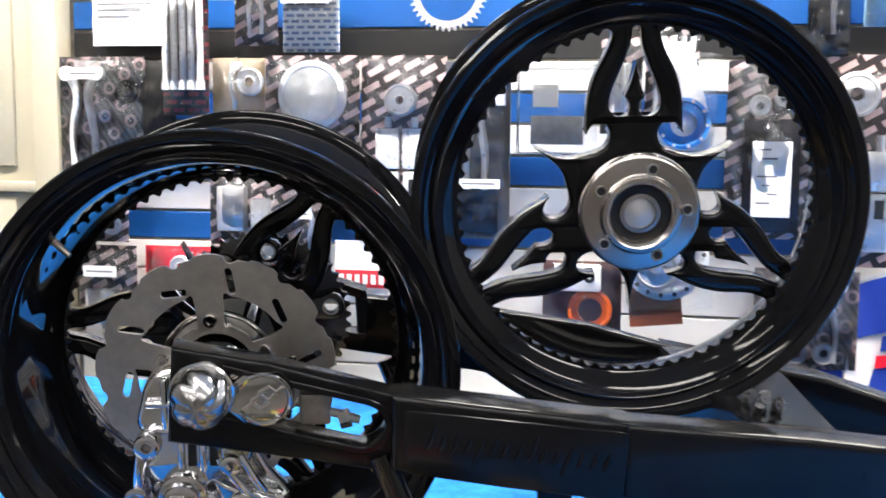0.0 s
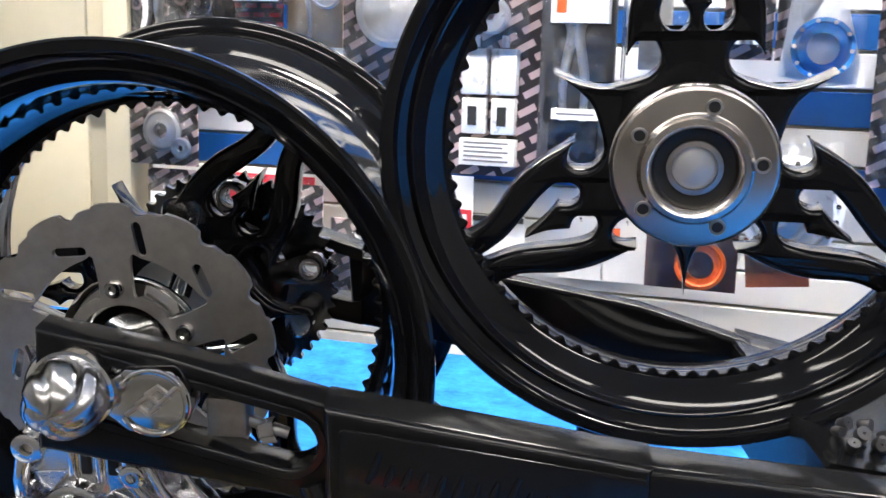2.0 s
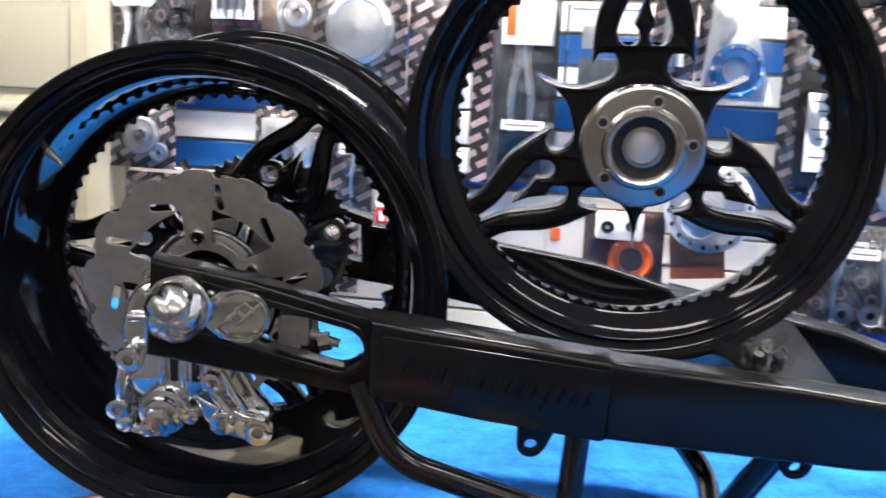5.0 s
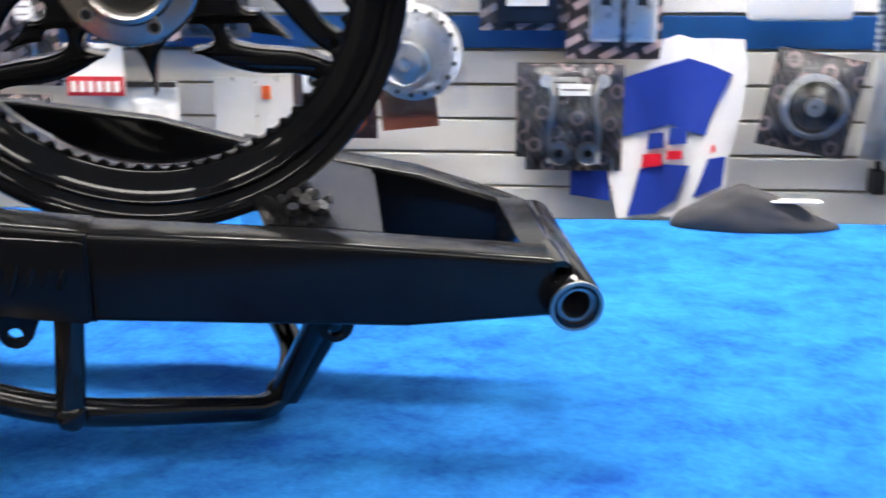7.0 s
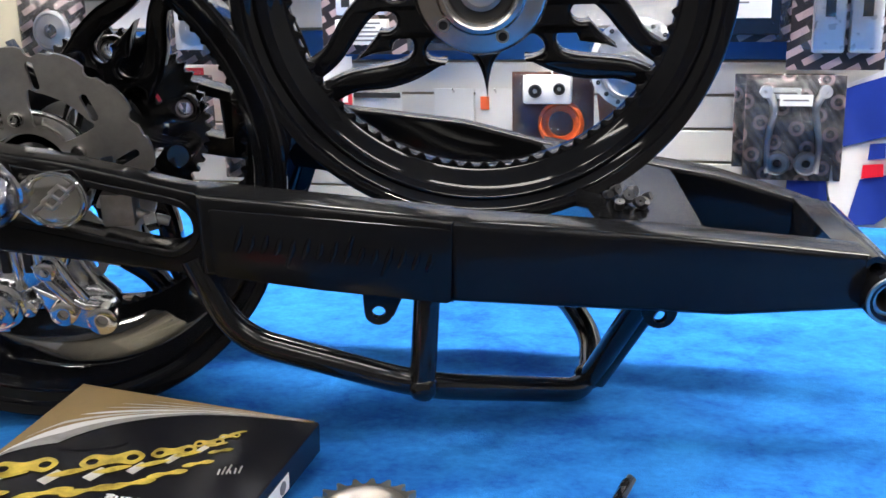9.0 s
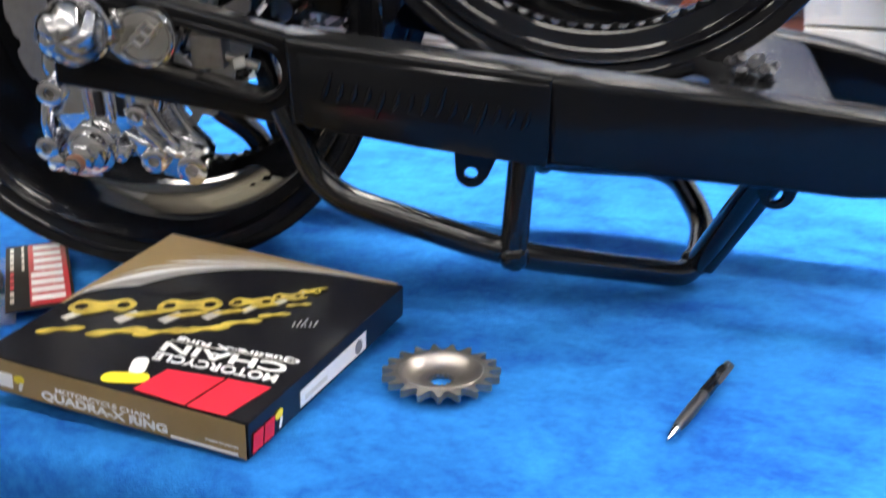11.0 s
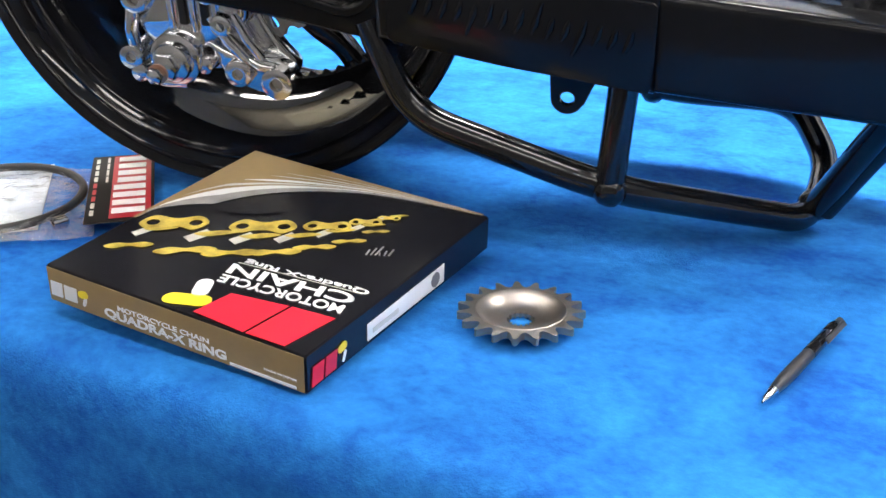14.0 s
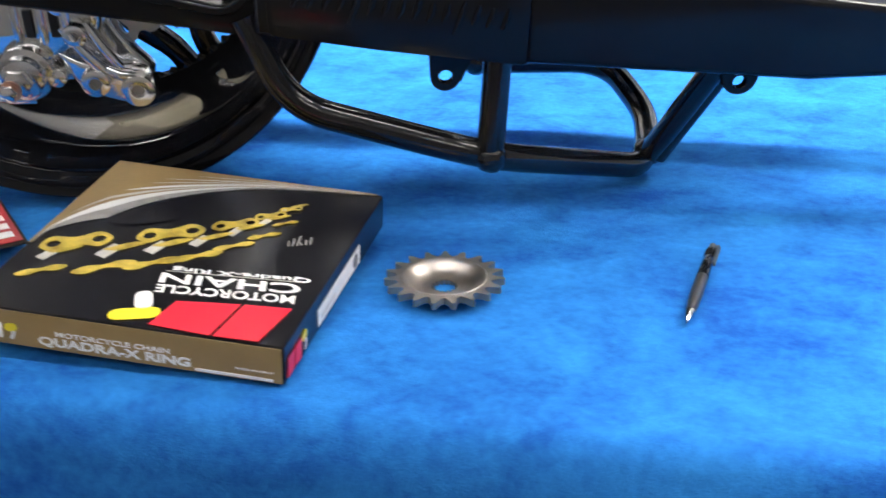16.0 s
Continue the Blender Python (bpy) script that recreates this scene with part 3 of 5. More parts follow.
part("adjuster_nut", lathe([(0.0095, 0.0), (0.0095, 0.011), (0.004, 0.011), (0.004, 0.0)], 6, axis_m=pose(0.053, 0.014, 0.0298) @ pose(0, 0, 0, 0, 0, 90) @ pose(0, 0, 0, -14)), CHROME, swing, "bright hexagon nut")
part("spacer_block", box(0.004, 0.004, 0.026, 0.034, 0.03, 0.058, 0.003), GREY_STEEL, swing, "grey adjuster block")
# chrome axle cap: a knob with swirled lobes on a round collar
cap = bmesh.new()
rings = []
for j in range(33):
    t = j / 32
    r = 0.0295 * math.sqrt(max(0.0, 1 - (1 - t) ** 2.6)) * (1 - 0.10 * max(0.0, t - 0.7) / 0.3) + 0.0004
    ring = []
    for k in range(80):
        a = 2 * math.pi * k / 80
        lobe = abs(math.sin(2.5 * a + 2.6 * (1 - t)))
        rr = r * (1 - 0.13 * (1 - min(1.0, 1.25 * lobe)) * min(1.0, 3 * t))
        ring.append(cap.verts.new((rr * math.cos(a) - 0.086, -0.055 + 0.043 * t - 0.0015 * lobe, rr * math.sin(a) + 0.068)))
    rings.append(ring)
for a, b in zip(rings, rings[1:]):
    for k in range(80):
        cap.faces.new((a[k], a[(k + 1) % 80], b[(k + 1) % 80], b[k]))
cap.faces.new(rings[0])
bmesh.ops.recalc_face_normals(cap, faces=cap.faces)
cap_part = part("axle_cap", cap, WORN_CHROME, swing, "swirled polished chrome axle cap", angle=70)
part("collar", lathe([(0.0285, -0.016), (0.0305, -0.014), (0.0305, -0.004), (0.028, 0.004), (0.01, 0.004), (0.01, -0.016)], 48, axis_m=pose(-0.086, 0, 0.068)), CHROME, cap_part)


# ---- wheels ----
def scallops(r0, depth, y0, y1, teeth=72, n=864):
    """The pierced inner ridge of the rim: a ring with a wavy inner edge."""
    bm = bmesh.new()
    rings = []
    for r, y, k in ((r0 + 0.012, y0, 0), (r0 + 0.002, y0, 0.8), (r0 + 0.0005, y0 + 0.0008, 1), (r0 + 0.0008, y0 + 0.0025, 0.9), (r0 + 0.004, y1, 0.4), (r0 + 0.012, y1, 0)):
        ring = []
        for i in range(n):
            a = 2 * math.pi * i / n
            w = max(-0.55, math.cos(teeth * a)) * depth * k
            ring.append(bm.verts.new(((r - w) * math.cos(a), y, (r - w) * math.sin(a))))
        rings.append(ring)
    for p, q in zip(rings, rings[1:] + rings[:1]):
        for i in range(n):
            bm.faces.new((p[i], p[(i + 1) % n], q[(i + 1) % n], q[i]))
    bmesh.ops.recalc_face_normals(bm, faces=bm.faces)
    return bm


def spider_outline(turn, reach):
    """Three thorned double spokes round a three-pointed star."""
    half = [(0.005, 0.130), (0.011, 0.1145), (0.006, 0.1075), (0.0062, 0.098), (0.013, 0.0925), (0.022, 0.0955), (0.0275, 0.106), (0.0235, 0.124), (0.0145, 0.146), (0.0065, 0.168), (0.003, reach),
            (0.025, reach), (0.0275, 0.171), (0.043, 0.139), (0.0505, 0.110), (0.0518, 0.075), (0.0455, 0.0835), (0.0385, 0.0885), (0.0305, 0.0855), (0.026, 0.076), (0.0275, 0.066), (0.035, 0.058), (0.052, 0.0525), (0.070, 0.0495), (0.090, 0.0545)]
    unit = [(0.0, 0.1515)] + half
    sharp_half = {2, 11, 12, 16}
    out, sharp = [], []
    for s in range(3):
        a0 = radians(90 - 120 * s) + turn
        c, sn = math.cos(a0), math.sin(a0)

        def place(t, r):
            # r runs out along the spoke, t to its clockwise side
            return (r * c + t * sn, r * sn - t * c)

        seq = [(-t, r) for t, r in reversed(half)] + unit
        flags = [len(half) - k in sharp_half for k in range(len(half))] + [k in sharp_half or k == 0 for k in range(len(unit))]
        for (t, r), f in zip(seq, flags):
            if f:
                sharp.append(len(out))
            out.append(place(t, r))
        tip = a0 - radians(60)
        sharp.append(len(out))
        out.append((0.124 * math.cos(tip), 0.124 * math.sin(tip)))
    return smooth_outline(out, 5, set(sharp))


def wheel(name, label, m, R, width, rim_in, ridge, turn, valve=True):
    """A cast wheel: lipped rim, dished in to a pierced ridge that carries the spokes."""
    w = thing(name, label, "wheel", m)
    prof = [(R - 0.002, -0.001), (R, 0.001), (R, 0.006), (R - 0.003, 0.0085), (R - 0.015, 0.0105), (R - 0.0165, 0.014), (R - 0.0165, 0.028), (R - 0.019, 0.031), (R - 0.033, 0.040), (R - 0.034, 0.044),
            (R - 0.034, width - 0.044), (R - 0.033, width - 0.040), (R - 0.019, width - 0.031), (R - 0.0165, width - 0.028), (R - 0.0165, width - 0.014), (R - 0.015, width - 0.0105), (R - 0.003, width - 0.0085), (R, width - 0.006), (R, width - 0.001), (R - 0.002, width + 0.001),
            (R - 0.007, width - 0.001), (R - 0.011, width - 0.006), (R - 0.024, width - 0.014), (R - 0.030, width - 0.03), (R - 0.042, min(width - 0.045, ridge + 0.06)), (R - 0.044, ridge + 0.02), (rim_in + 0.004, ridge + 0.008), (rim_in + 0.004, ridge - 0.008), (rim_in + 0.010, ridge - 0.015)]
    if ridge > 0.1:
        prof += [(R - 0.047, ridge - 0.035), (R - 0.043, ridge - 0.07), (R - 0.040, 0.05)]
    prof += [(R - 0.0345, 0.0235), (R - 0.0325, 0.0205), (R - 0.0275, 0.0165), (R - 0.0262, 0.0125), (R - 0.0250, 0.0112), (R - 0.0232, 0.0112), (R - 0.0220, 0.0125), (R - 0.0205, 0.0140), (R - 0.0140, 0.0090), (R - 0.0115, 0.0060), (R - 0.0105, 0.0025), (R - 0.0065, 0.0003)]
    rim_part = part("rim", lathe(prof, 128), BLACK_GLOSS, w)
    part("scalloped_ring", scallops(rim_in, 0.0032, ridge - 0.009, ridge + 0.002), BLACK_GLOSS, w)
    at = ridge + 0.012 if ridge > 0.1 else 0.059
    part("spokes", soft_prism(spider_outline(radians(turn), rim_in + 0.009), at - 0.013, at + 0.013, 0.0058), BLACK_GLOSS, w, "thorn-shaped glossy black spokes")
    if valve:
        v0 = Vector((math.cos(radians(142)), 0, math.sin(radians(142))))
        part("valve", tube([v0 * (R - 0.040) + Vector((0, 0.05, 0)), v0 * (R - 0.052) + Vector((0, 0.047, 0)), v0 * (R - 0.062) + Vector((0, 0.044, 0))], [0.0045, 0.0034, 0.0028], 12), STEEL, rim_part, "metal tyre valve")
    return w


HUB_METAL = mat("machined_hub_aluminium", (0.50, 0.465, 0.44), 0.25, 1.0, rvary=0.02, vscale=6)


def hub_disc(w, y):
    """Polished hub with a drilled flange and a bearing in its middle."""
    hub = part("hub", lathe([(0.0622, y + 0.0035), (0.0632, y + 0.0055), (0.0635, y + 0.007), (0.0635, y + 0.013), (0.052, y + 0.022), (0.047, y + 0.06), (0.03, y + 0.06), (0.03, y + 0.004), (0.033, y - 0.004), (0.036, y - 0.0065), (0.040, y - 0.0055), (0.0425, y + 0.0003), (0.0432, y + 0.0008), (0.0438, y + 0.001), (0.0590, y + 0.001), (0.0600, y + 0.0014)], 72), HUB_METAL, w, "polished aluminium hub flange")
    part("bearing_seal", lathe([(0.03, y + 0.004), (0.03, y + 0.009), (0.021, y + 0.009), (0.021, y + 0.006)], 48), RUBBER, hub, "black bearing seal")
    part("bearing_ring", lathe([(0.021, y + 0.003), (0.021, y + 0.02), (0.017, y + 0.02), (0.017, y + 0.002)], 48), STEEL, hub)
    part("plug", lathe([(0.017, y + 0.006), (0.013, y + 0.003), (0.0, y + 0.002), (0.0, y + 0.012), (0.017, y + 0.012)], 40), GREY_METAL, hub, "grey end plug")
    for k in range(5):
        a = 1.365 + k * 2 * math.pi / 5
        c = (0.0488 * math.cos(a), 0, 0.0488 * math.sin(a))
        part("bolt_hole", lathe([(0.0062, y + 0.0002), (0.0058, y - 0.0004), (0.0047, y - 0.0004), (0.0043, y + 0.0002), (0.0043, y + 0.004), (0.0062, y + 0.004)], 20, axis_m=pose(*c)), STEEL, hub)
        # the dark inside the hole is a black disc; the flange isn't bored
        part("bolt_hole", lathe([(0.0045, y + 0.0004), (0.0045, y + 0.004), (0.0001, y + 0.004), (0.0001, y + 0.0004)], 16, axis_m=pose(*c)), RUBBER, hub, "threaded hole, its shade drawn as a black disc")
    return hub


front = wheel("motorcycle_wheel", "narrow glossy black wheel with polished hub leaning on the swingarm", pose(0.052, 1.162, 0.427, 10.5, 0, 10.3), 0.240, 0.118, 0.188, 0.042, 1.9, False)
hub_disc(front, -0.004)
rear = wheel("motorcycle_wheel", "extra-wide glossy black rear wheel mounted in the swingarm", pose(-0.370, 1.036, 0.260, 4.2, 0, 13.0), 0.252, 0.30, 0.185, 0.152, -32)
hub = part("hub", lathe([(0.03, 0.05), (0.034, 0.052), (0.042, 0.075), (0.036, 0.1), (0.046, 0.14), (0.055, 0.27), (0.02, 0.27), (0.02, 0.05)], 48), GREY_METAL, rear, "satin aluminium hub")


def rotor_outline(n=13, r=0.1235, amp=0.0085):
    """Petal edge: broad lobes with a small step and a deep bite between."""
    pts = []
    shape = ((0.0, -1.0), (0.06, -0.75), (0.1, -0.25), (0.2, -0.05), (0.34, 0.0), (0.48, -0.02), (0.6, -0.12), (0.64, -0.42), (0.74, -0.45), (0.84, -0.52), (0.9, -0.85), (0.95, -1.0))
    for k in range(n):
        for f, d in shape:
            a = 2 * math.pi * (k + f) / n
            pts.append(((r + amp * d) * math.cos(a), (r + amp * d) * math.sin(a)))
    return pts


holes = [[(0.041 * math.cos(2 * math.pi * k / 40), 0.041 * math.sin(2 * math.pi * k / 40)) for k in range(40)]]
for k in range(5):
    a = 1.658 + (k + 0.5) * 2 * math.pi / 5
    kidney = [(0.082 * math.cos(a + t), 0.082 * math.sin(a + t)) for t in np.linspace(-0.44, 0.44, 9)] + [(0.0505 * math.cos(a + t), 0.0505 * math.sin(a + t)) for t in np.linspace(0.35, -0.35, 7)]
    holes.append(smooth_outline(kidney, 3))
for k in range(10):
    a = 0.15 + k * 2 * math.pi / 10
    r = 0.092 if k % 2 else 0.097
    holes.append(capsule(0.020, 0.0040, r * math.cos(a), r * math.sin(a), a + (1.2 if k % 2 else 0.35)))
rotor = part("brake_rotor", prism(rotor_outline(), 0.0265, 0.0315, holes=holes), STEEL, rear, "wave-edged brushed steel brake disc")
rotor.location.y = -0.006
part("rotor_carrier", lathe([(0.044, 0.032), (0.044, 0.036), (0.03, 0.06), (0.024, 0.06), (0.038, 0.032)], 48), CHROME, rear, "polished disc carrier")
part("carrier_bell", lathe([(0.040, 0.034), (0.046, 0.038), (0.054, 0.040), (0.0585, 0.037), (0.0605, 0.0365), (0.061, 0.039), (0.059, 0.043), (0.052, 0.048), (0.040, 0.050)], 64), CHROME, rear, "polished disc carrier bell")
for k in range(5):
    a = 1.658 + k * 2 * math.pi / 5
    part("cooling_fin", tube([(0.045 * math.cos(a + 0.5), 0.07, 0.045 * math.sin(a + 0.5)), (0.07 * math.cos(a + 0.66), 0.085, 0.07 * math.sin(a + 0.66)), (0.092 * math.cos(a + 0.7), 0.11, 0.092 * math.sin(a + 0.7))], 0.010, 14), CHROME, rear, "polished hub arm")
    b = lathe([(0.0075, 0.0255), (0.0075, 0.021), (0.0062, 0.019), (0.0035, 0.019), (0.0032, 0.022), (0.0001, 0.022), (0.0001, 0.0255)], 20, axis_m=pose(0.0552 * math.cos(a), 0, 0.0552 * math.sin(a)))
    part("rotor_bolt", b, CHROME, rotor, "bright button-head bolt")


def gear(teeth, r, depth, y0, y1, holes=(), n=6):
    pts = []
    for k in range(teeth):
        for f, d in ((0.0, 0), (0.12, 0.75), (0.2, 1), (0.3, 1), (0.38, 0.75), (0.5, 0), (0.62, -0.3), (0.75, -0.42), (0.88, -0.3)):
            a = 2 * math.pi * (k + f) / teeth
            pts.append(((r + depth * (d - 1) ) * math.cos(a), (r + depth * (d - 1)) * math.sin(a)))
    return prism(pts, y0, y1, holes=holes)


# sprocket carrier: five glossy arms with eyelets, bolt heads and the toothed ring behind them
gh = [[(0.060 * math.cos(2 * math.pi * k / 40), 0.060 * math.sin(2 * math.pi * k / 40)) for k in range(40)]]
for k in range(10):
    a = k * math.pi / 5 + 0.2
    gh.append([(0.084 * math.cos(a) + 0.0095 * math.cos(t), 0.084 * math.sin(a) + 0.0095 * math.sin(t)) for t in np.linspace(0, 6.0, 16)])
DARK_CHROME = mat("black_chrome", (0.17, 0.17, 0.175), 0.16, 1.0, rvary=0.08, vscale=60)
SPR = (0.024, 0.235, 0.004)
ring_part = part("rear_sprocket", gear(50, 0.108, 0.0045, -0.004, 0.004, gh), DARK_CHROME, rear, "black drilled rear sprocket")
ring_part.matrix_basis = pose(*SPR)
for k in range(5):
    a = radians(12 + 72 * k)
    c, sn = math.cos(a), math.sin(a)
    arm = [(0.030, -0.022), (0.052, -0.012), (0.074, -0.015), (0.092, -0.017), (0.101, -0.008), (0.101, 0.008), (0.092, 0.017), (0.074, 0.015), (0.052, 0.012), (0.030, 0.022)]
    eye = [(0.086 + 0.0082 * math.cos(t), 0.0082 * math.sin(t)) for t in np.linspace(0, 6.0, 18)]
    turned = prism(rotated(smooth_outline(arm, 4), a), -0.022, -0.006, 0.003, 2, holes=[rotated(eye, a)])
    arm_part = part("carrier_arm", turned, DARK_CHROME, rear, "glossy black sprocket carrier arm")
    arm_part.matrix_basis = pose(*SPR)
    lip = part("eyelet", lathe([(0.0100, -0.024), (0.0100, -0.0215), (0.0080, -0.0215), (0.0080, -0.024)], 24, axis_m=pose(0.086 * c, 0, 0.086 * sn)), STEEL, arm_part, "bare machined eyelet")
    b = radians(48 + 72 * k)
    bolt = part("carrier_bolt", lathe([(0.0145, 0.0), (0.0145, -0.034), (0.0125, -0.0365), (0.0005, -0.0365), (0.0005, 0.0)], 24, axis_m=pose(0.082 * math.cos(b), 0, 0.082 * math.sin(b))), CHROME, rear, "bright sprocket bolt head")
    bolt.matrix_basis = pose(*SPR)
part("carrier_drum", lathe([(0.056, -0.005), (0.056, -0.05), (0.050, -0.058), (0.036, -0.06), (0.030, -0.05), (0.030, -0.005)], 48, axis_m=pose(*SPR)), DARK_CHROME, rear, "black chromed cush drum")
part("axle_sleeve", lathe([(0.029, 0.035), (0.031, 0.045), (0.027, 0.062), (0.029, 0.085), (0.026, 0.12), (0.012, 0.12), (0.012, 0.035)], 40), CHROME, rear, "polished axle sleeve")

# ---- brake caliper on its bracket ----
cal = thing("brake_caliper", "polished chrome two-piston brake caliper hung under the axle", "brake caliper", Matrix.Translation((-0.055, 0.065, -0.020)) @ BIKE @ pose(-0.045, -0.03, -0.012) @ Matrix.Diagonal((1.07, 1.07, 1.07, 1)))
CAL = mat("caliper_chrome", (0.74, 0.74, 0.745), 0.15, 1.0, rvary=0.06, vscale=60, bump=0.12, bscale=50)


def knob(name, u, q, r, y0, y1, n=32, socket=0.0, parent=None, material=None, label=""):
    """A turned boss with rounded rims and, where it has one, a socket."""
    e = min(0.003, r * 0.25)
    prof = [(r, y1), (r, y0 + e), (r - e * 0.3, y0 + e * 0.3), (r - e, y0)]
    prof += [(socket, y0), (socket, y0 + 0.006), (0.0005, y0 + 0.006)] if socket else [(r * 0.45, y0 - 0.001), (0.0005, y0 - 0.001)]
    return part(name, lathe(prof + [(0.0005, y1)], n, axis_m=pose(u, 0, q)), material or CAL, parent or cal, label)


body = part("body", soft_prism(smooth_outline([(-0.064, 0.046), (-0.045, 0.05), (-0.02, 0.044), (0.008, 0.05), (0.030, 0.044), (0.034, 0.02), (0.026, 0.004), (0.008, -0.004), (-0.012, -0.018), (-0.03, -0.02), (-0.058, -0.012), (-0.07, 0.008), (-0.06, 0.022)], 5), 0.002, 0.048, 0.009), CAL, cal)
part("upper_body", soft_prism(smooth_outline([(-0.066, 0.036), (-0.070, 0.072), (-0.058, 0.096), (-0.034, 0.104), (-0.012, 0.098), (0.012, 0.104), (0.030, 0.092), (0.036, 0.064), (0.033, 0.036)], 5), 0.008, 0.05, 0.008), CAL, cal)
for u0, u1 in ((-0.050, -0.043), (-0.020, -0.013), (0.012, 0.019)):
    part("rib", box(u0, 0.0, 0.044, u1, 0.02, 0.096, 0.0025, 3), CAL, cal)
part("bridge_pin", tube([(-0.064, 0.004, 0.07), (0.034, 0.004, 0.07)], 0.0042, 12), CAL, cal)
for u0, u1 in ((-0.036, -0.03), (-0.016, -0.01), (0.004, 0.01)):
    part("rib", box(u0, -0.003, 0.002, u1, 0.02, 0.038, 0.0022, 3), CAL, cal)
# shade between the ribs, put in as black blocks; no slots are cut
for u in (-0.023, -0.003):
    part("gap", box(u - 0.004, -0.0005, 0.008, u + 0.004, 0.01, 0.032, 0.001, 1), RUBBER, cal, "black block drawn as shade between the ribs")
knob("piston_housing", -0.032, -0.020, 0.0235, -0.010, 0.03, 40)
knob("piston_housing", -0.032, -0.020, 0.0175, -0.020, 0.0, 40)
knob("hex_boss", -0.035, -0.022, 0.0125, -0.027, -0.01, 6)
knob("banjo_bolt", -0.041, -0.026, 0.0075, -0.036, -0.02, 6)
part("copper_washer", lathe([(0.0088, -0.0295), (0.0088, -0.028), (0.006, -0.028), (0.006, -0.0295)], 24, axis_m=pose(-0.040, 0, -0.0255)), mat("copper", (0.5, 0.26, 0.18), 0.3, 1.0), cal, "copper sealing washer")
for u, q, r, s in ((-0.064, 0.030, 0.0125, 0.0052), (0.012, 0.010, 0.0100, 0.0042), (-0.076, -0.022, 0.0115, 0.005), (-0.070, -0.036, 0.0085, 0.0), (0.022, -0.032, 0.0125, 0.0052), (0.056, -0.040, 0.0145, 0.006), (-0.008, -0.026, 0.008, 0.0), (0.002, 0.034, 0.006, 0.0025)):
    boss = knob("bolt", u, q, r, -0.006, 0.02, 28, s)
    if s:
        part("socket", lathe([(s * 0.95, -0.001), (s * 0.95, 0.002), (0.0003, 0.002), (0.0003, -0.001)], 6, axis_m=pose(u, 0, q)), GREY_STEEL, boss, "dull hexagon socket")
part("bracket", soft_prism(smooth_outline([(-0.006, -0.006), (0.016, -0.016), (0.056, -0.024), (0.071, -0.04), (0.056, -0.056), (0.02, -0.047), (0.004, -0.034)], 5), 0.003, 0.024, 0.005), CAL, cal)
for (u0, q0), (u1, q1), r in (((0.002, 0.016), (0.030, -0.024), 0.0052), ((0.022, 0.018), (0.043, -0.020), 0.0042), ((0.034, -0.022), (0.052, -0.028), 0.005), ((-0.07, 0.02), (-0.074, -0.012), 0.006), ((-0.03, -0.046), (-0.064, -0.042), 0.005)):
    part("fin", tube([(u0, 0.002, q0), ((u0 + u1) / 2, -0.002, (q0 + q1) / 2), (u1, 0.002, q1)], r, 12), CAL, cal)
part("carrier", soft_prism(smooth_outline([(-0.076, -0.026), (-0.074, 0.02), (-0.066, 0.05), (-0.02, 0.052), (0.03, 0.048), (0.038, 0.012), (0.052, -0.014), (0.066, -0.034), (0.05, -0.052), (0.012, -0.042), (-0.02, -0.044), (-0.05, -0.052)], 5), 0.024, 0.042, 0.005), CAL, cal)
part("pad_edge", box(-0.05, 0.046, 0.012, 0.026, 0.054, 0.05, 0.001, 1), RUBBER, cal, "dark brake pad edge")
# ---- things on the cloth ----
# the carton lies tilted: its far side rests on the bagged brake line
CF, CR, CQ, CL = Vector((-0.087, 0.766, 0.0305)), Vector((-0.077, 1.020, 0.042)), Vector((-0.329, 1.034, 0.057)), Vector((-0.3275, 0.7725, 0.0435))
EA, EB = CL - CF, CR - CF
UP = EB.cross(EA).normalized()
UP = UP if UP.z > 0 else -UP
HB = 0.0305
F = CF - UP * HB
SPAN = (CQ - CF).dot(UP.cross(EB)) / EA.dot(UP.cross(EB)), (CQ - CF).dot(UP.cross(EA)) / EB.dot(UP.cross(EA))
chain_box = thing("chain_box", "flat black and bronze cardboard motorcycle chain box with printed gold links", "box")
corners = [F, F + EA, F + EA * SPAN[0] + EB * SPAN[1], F + EB]
bm = bmesh.new()
lo = [bm.verts.new(c) for c in corners]
hi = [bm.verts.new(c + UP * HB) for c in corners]
bm.faces.new(list(reversed(lo)))
bm.faces.new(hi)
for k in range(4):
    bm.faces.new((lo[k], lo[(k + 1) % 4], hi[(k + 1) % 4], hi[k]))
bmesh.ops.recalc_face_normals(bm, faces=bm.faces)
bmesh.ops.bevel(bm, geom=bm.edges[:], offset=0.0012, segments=2, affect="EDGES")
part("carton", bm, BLACK_CARD, chain_box)
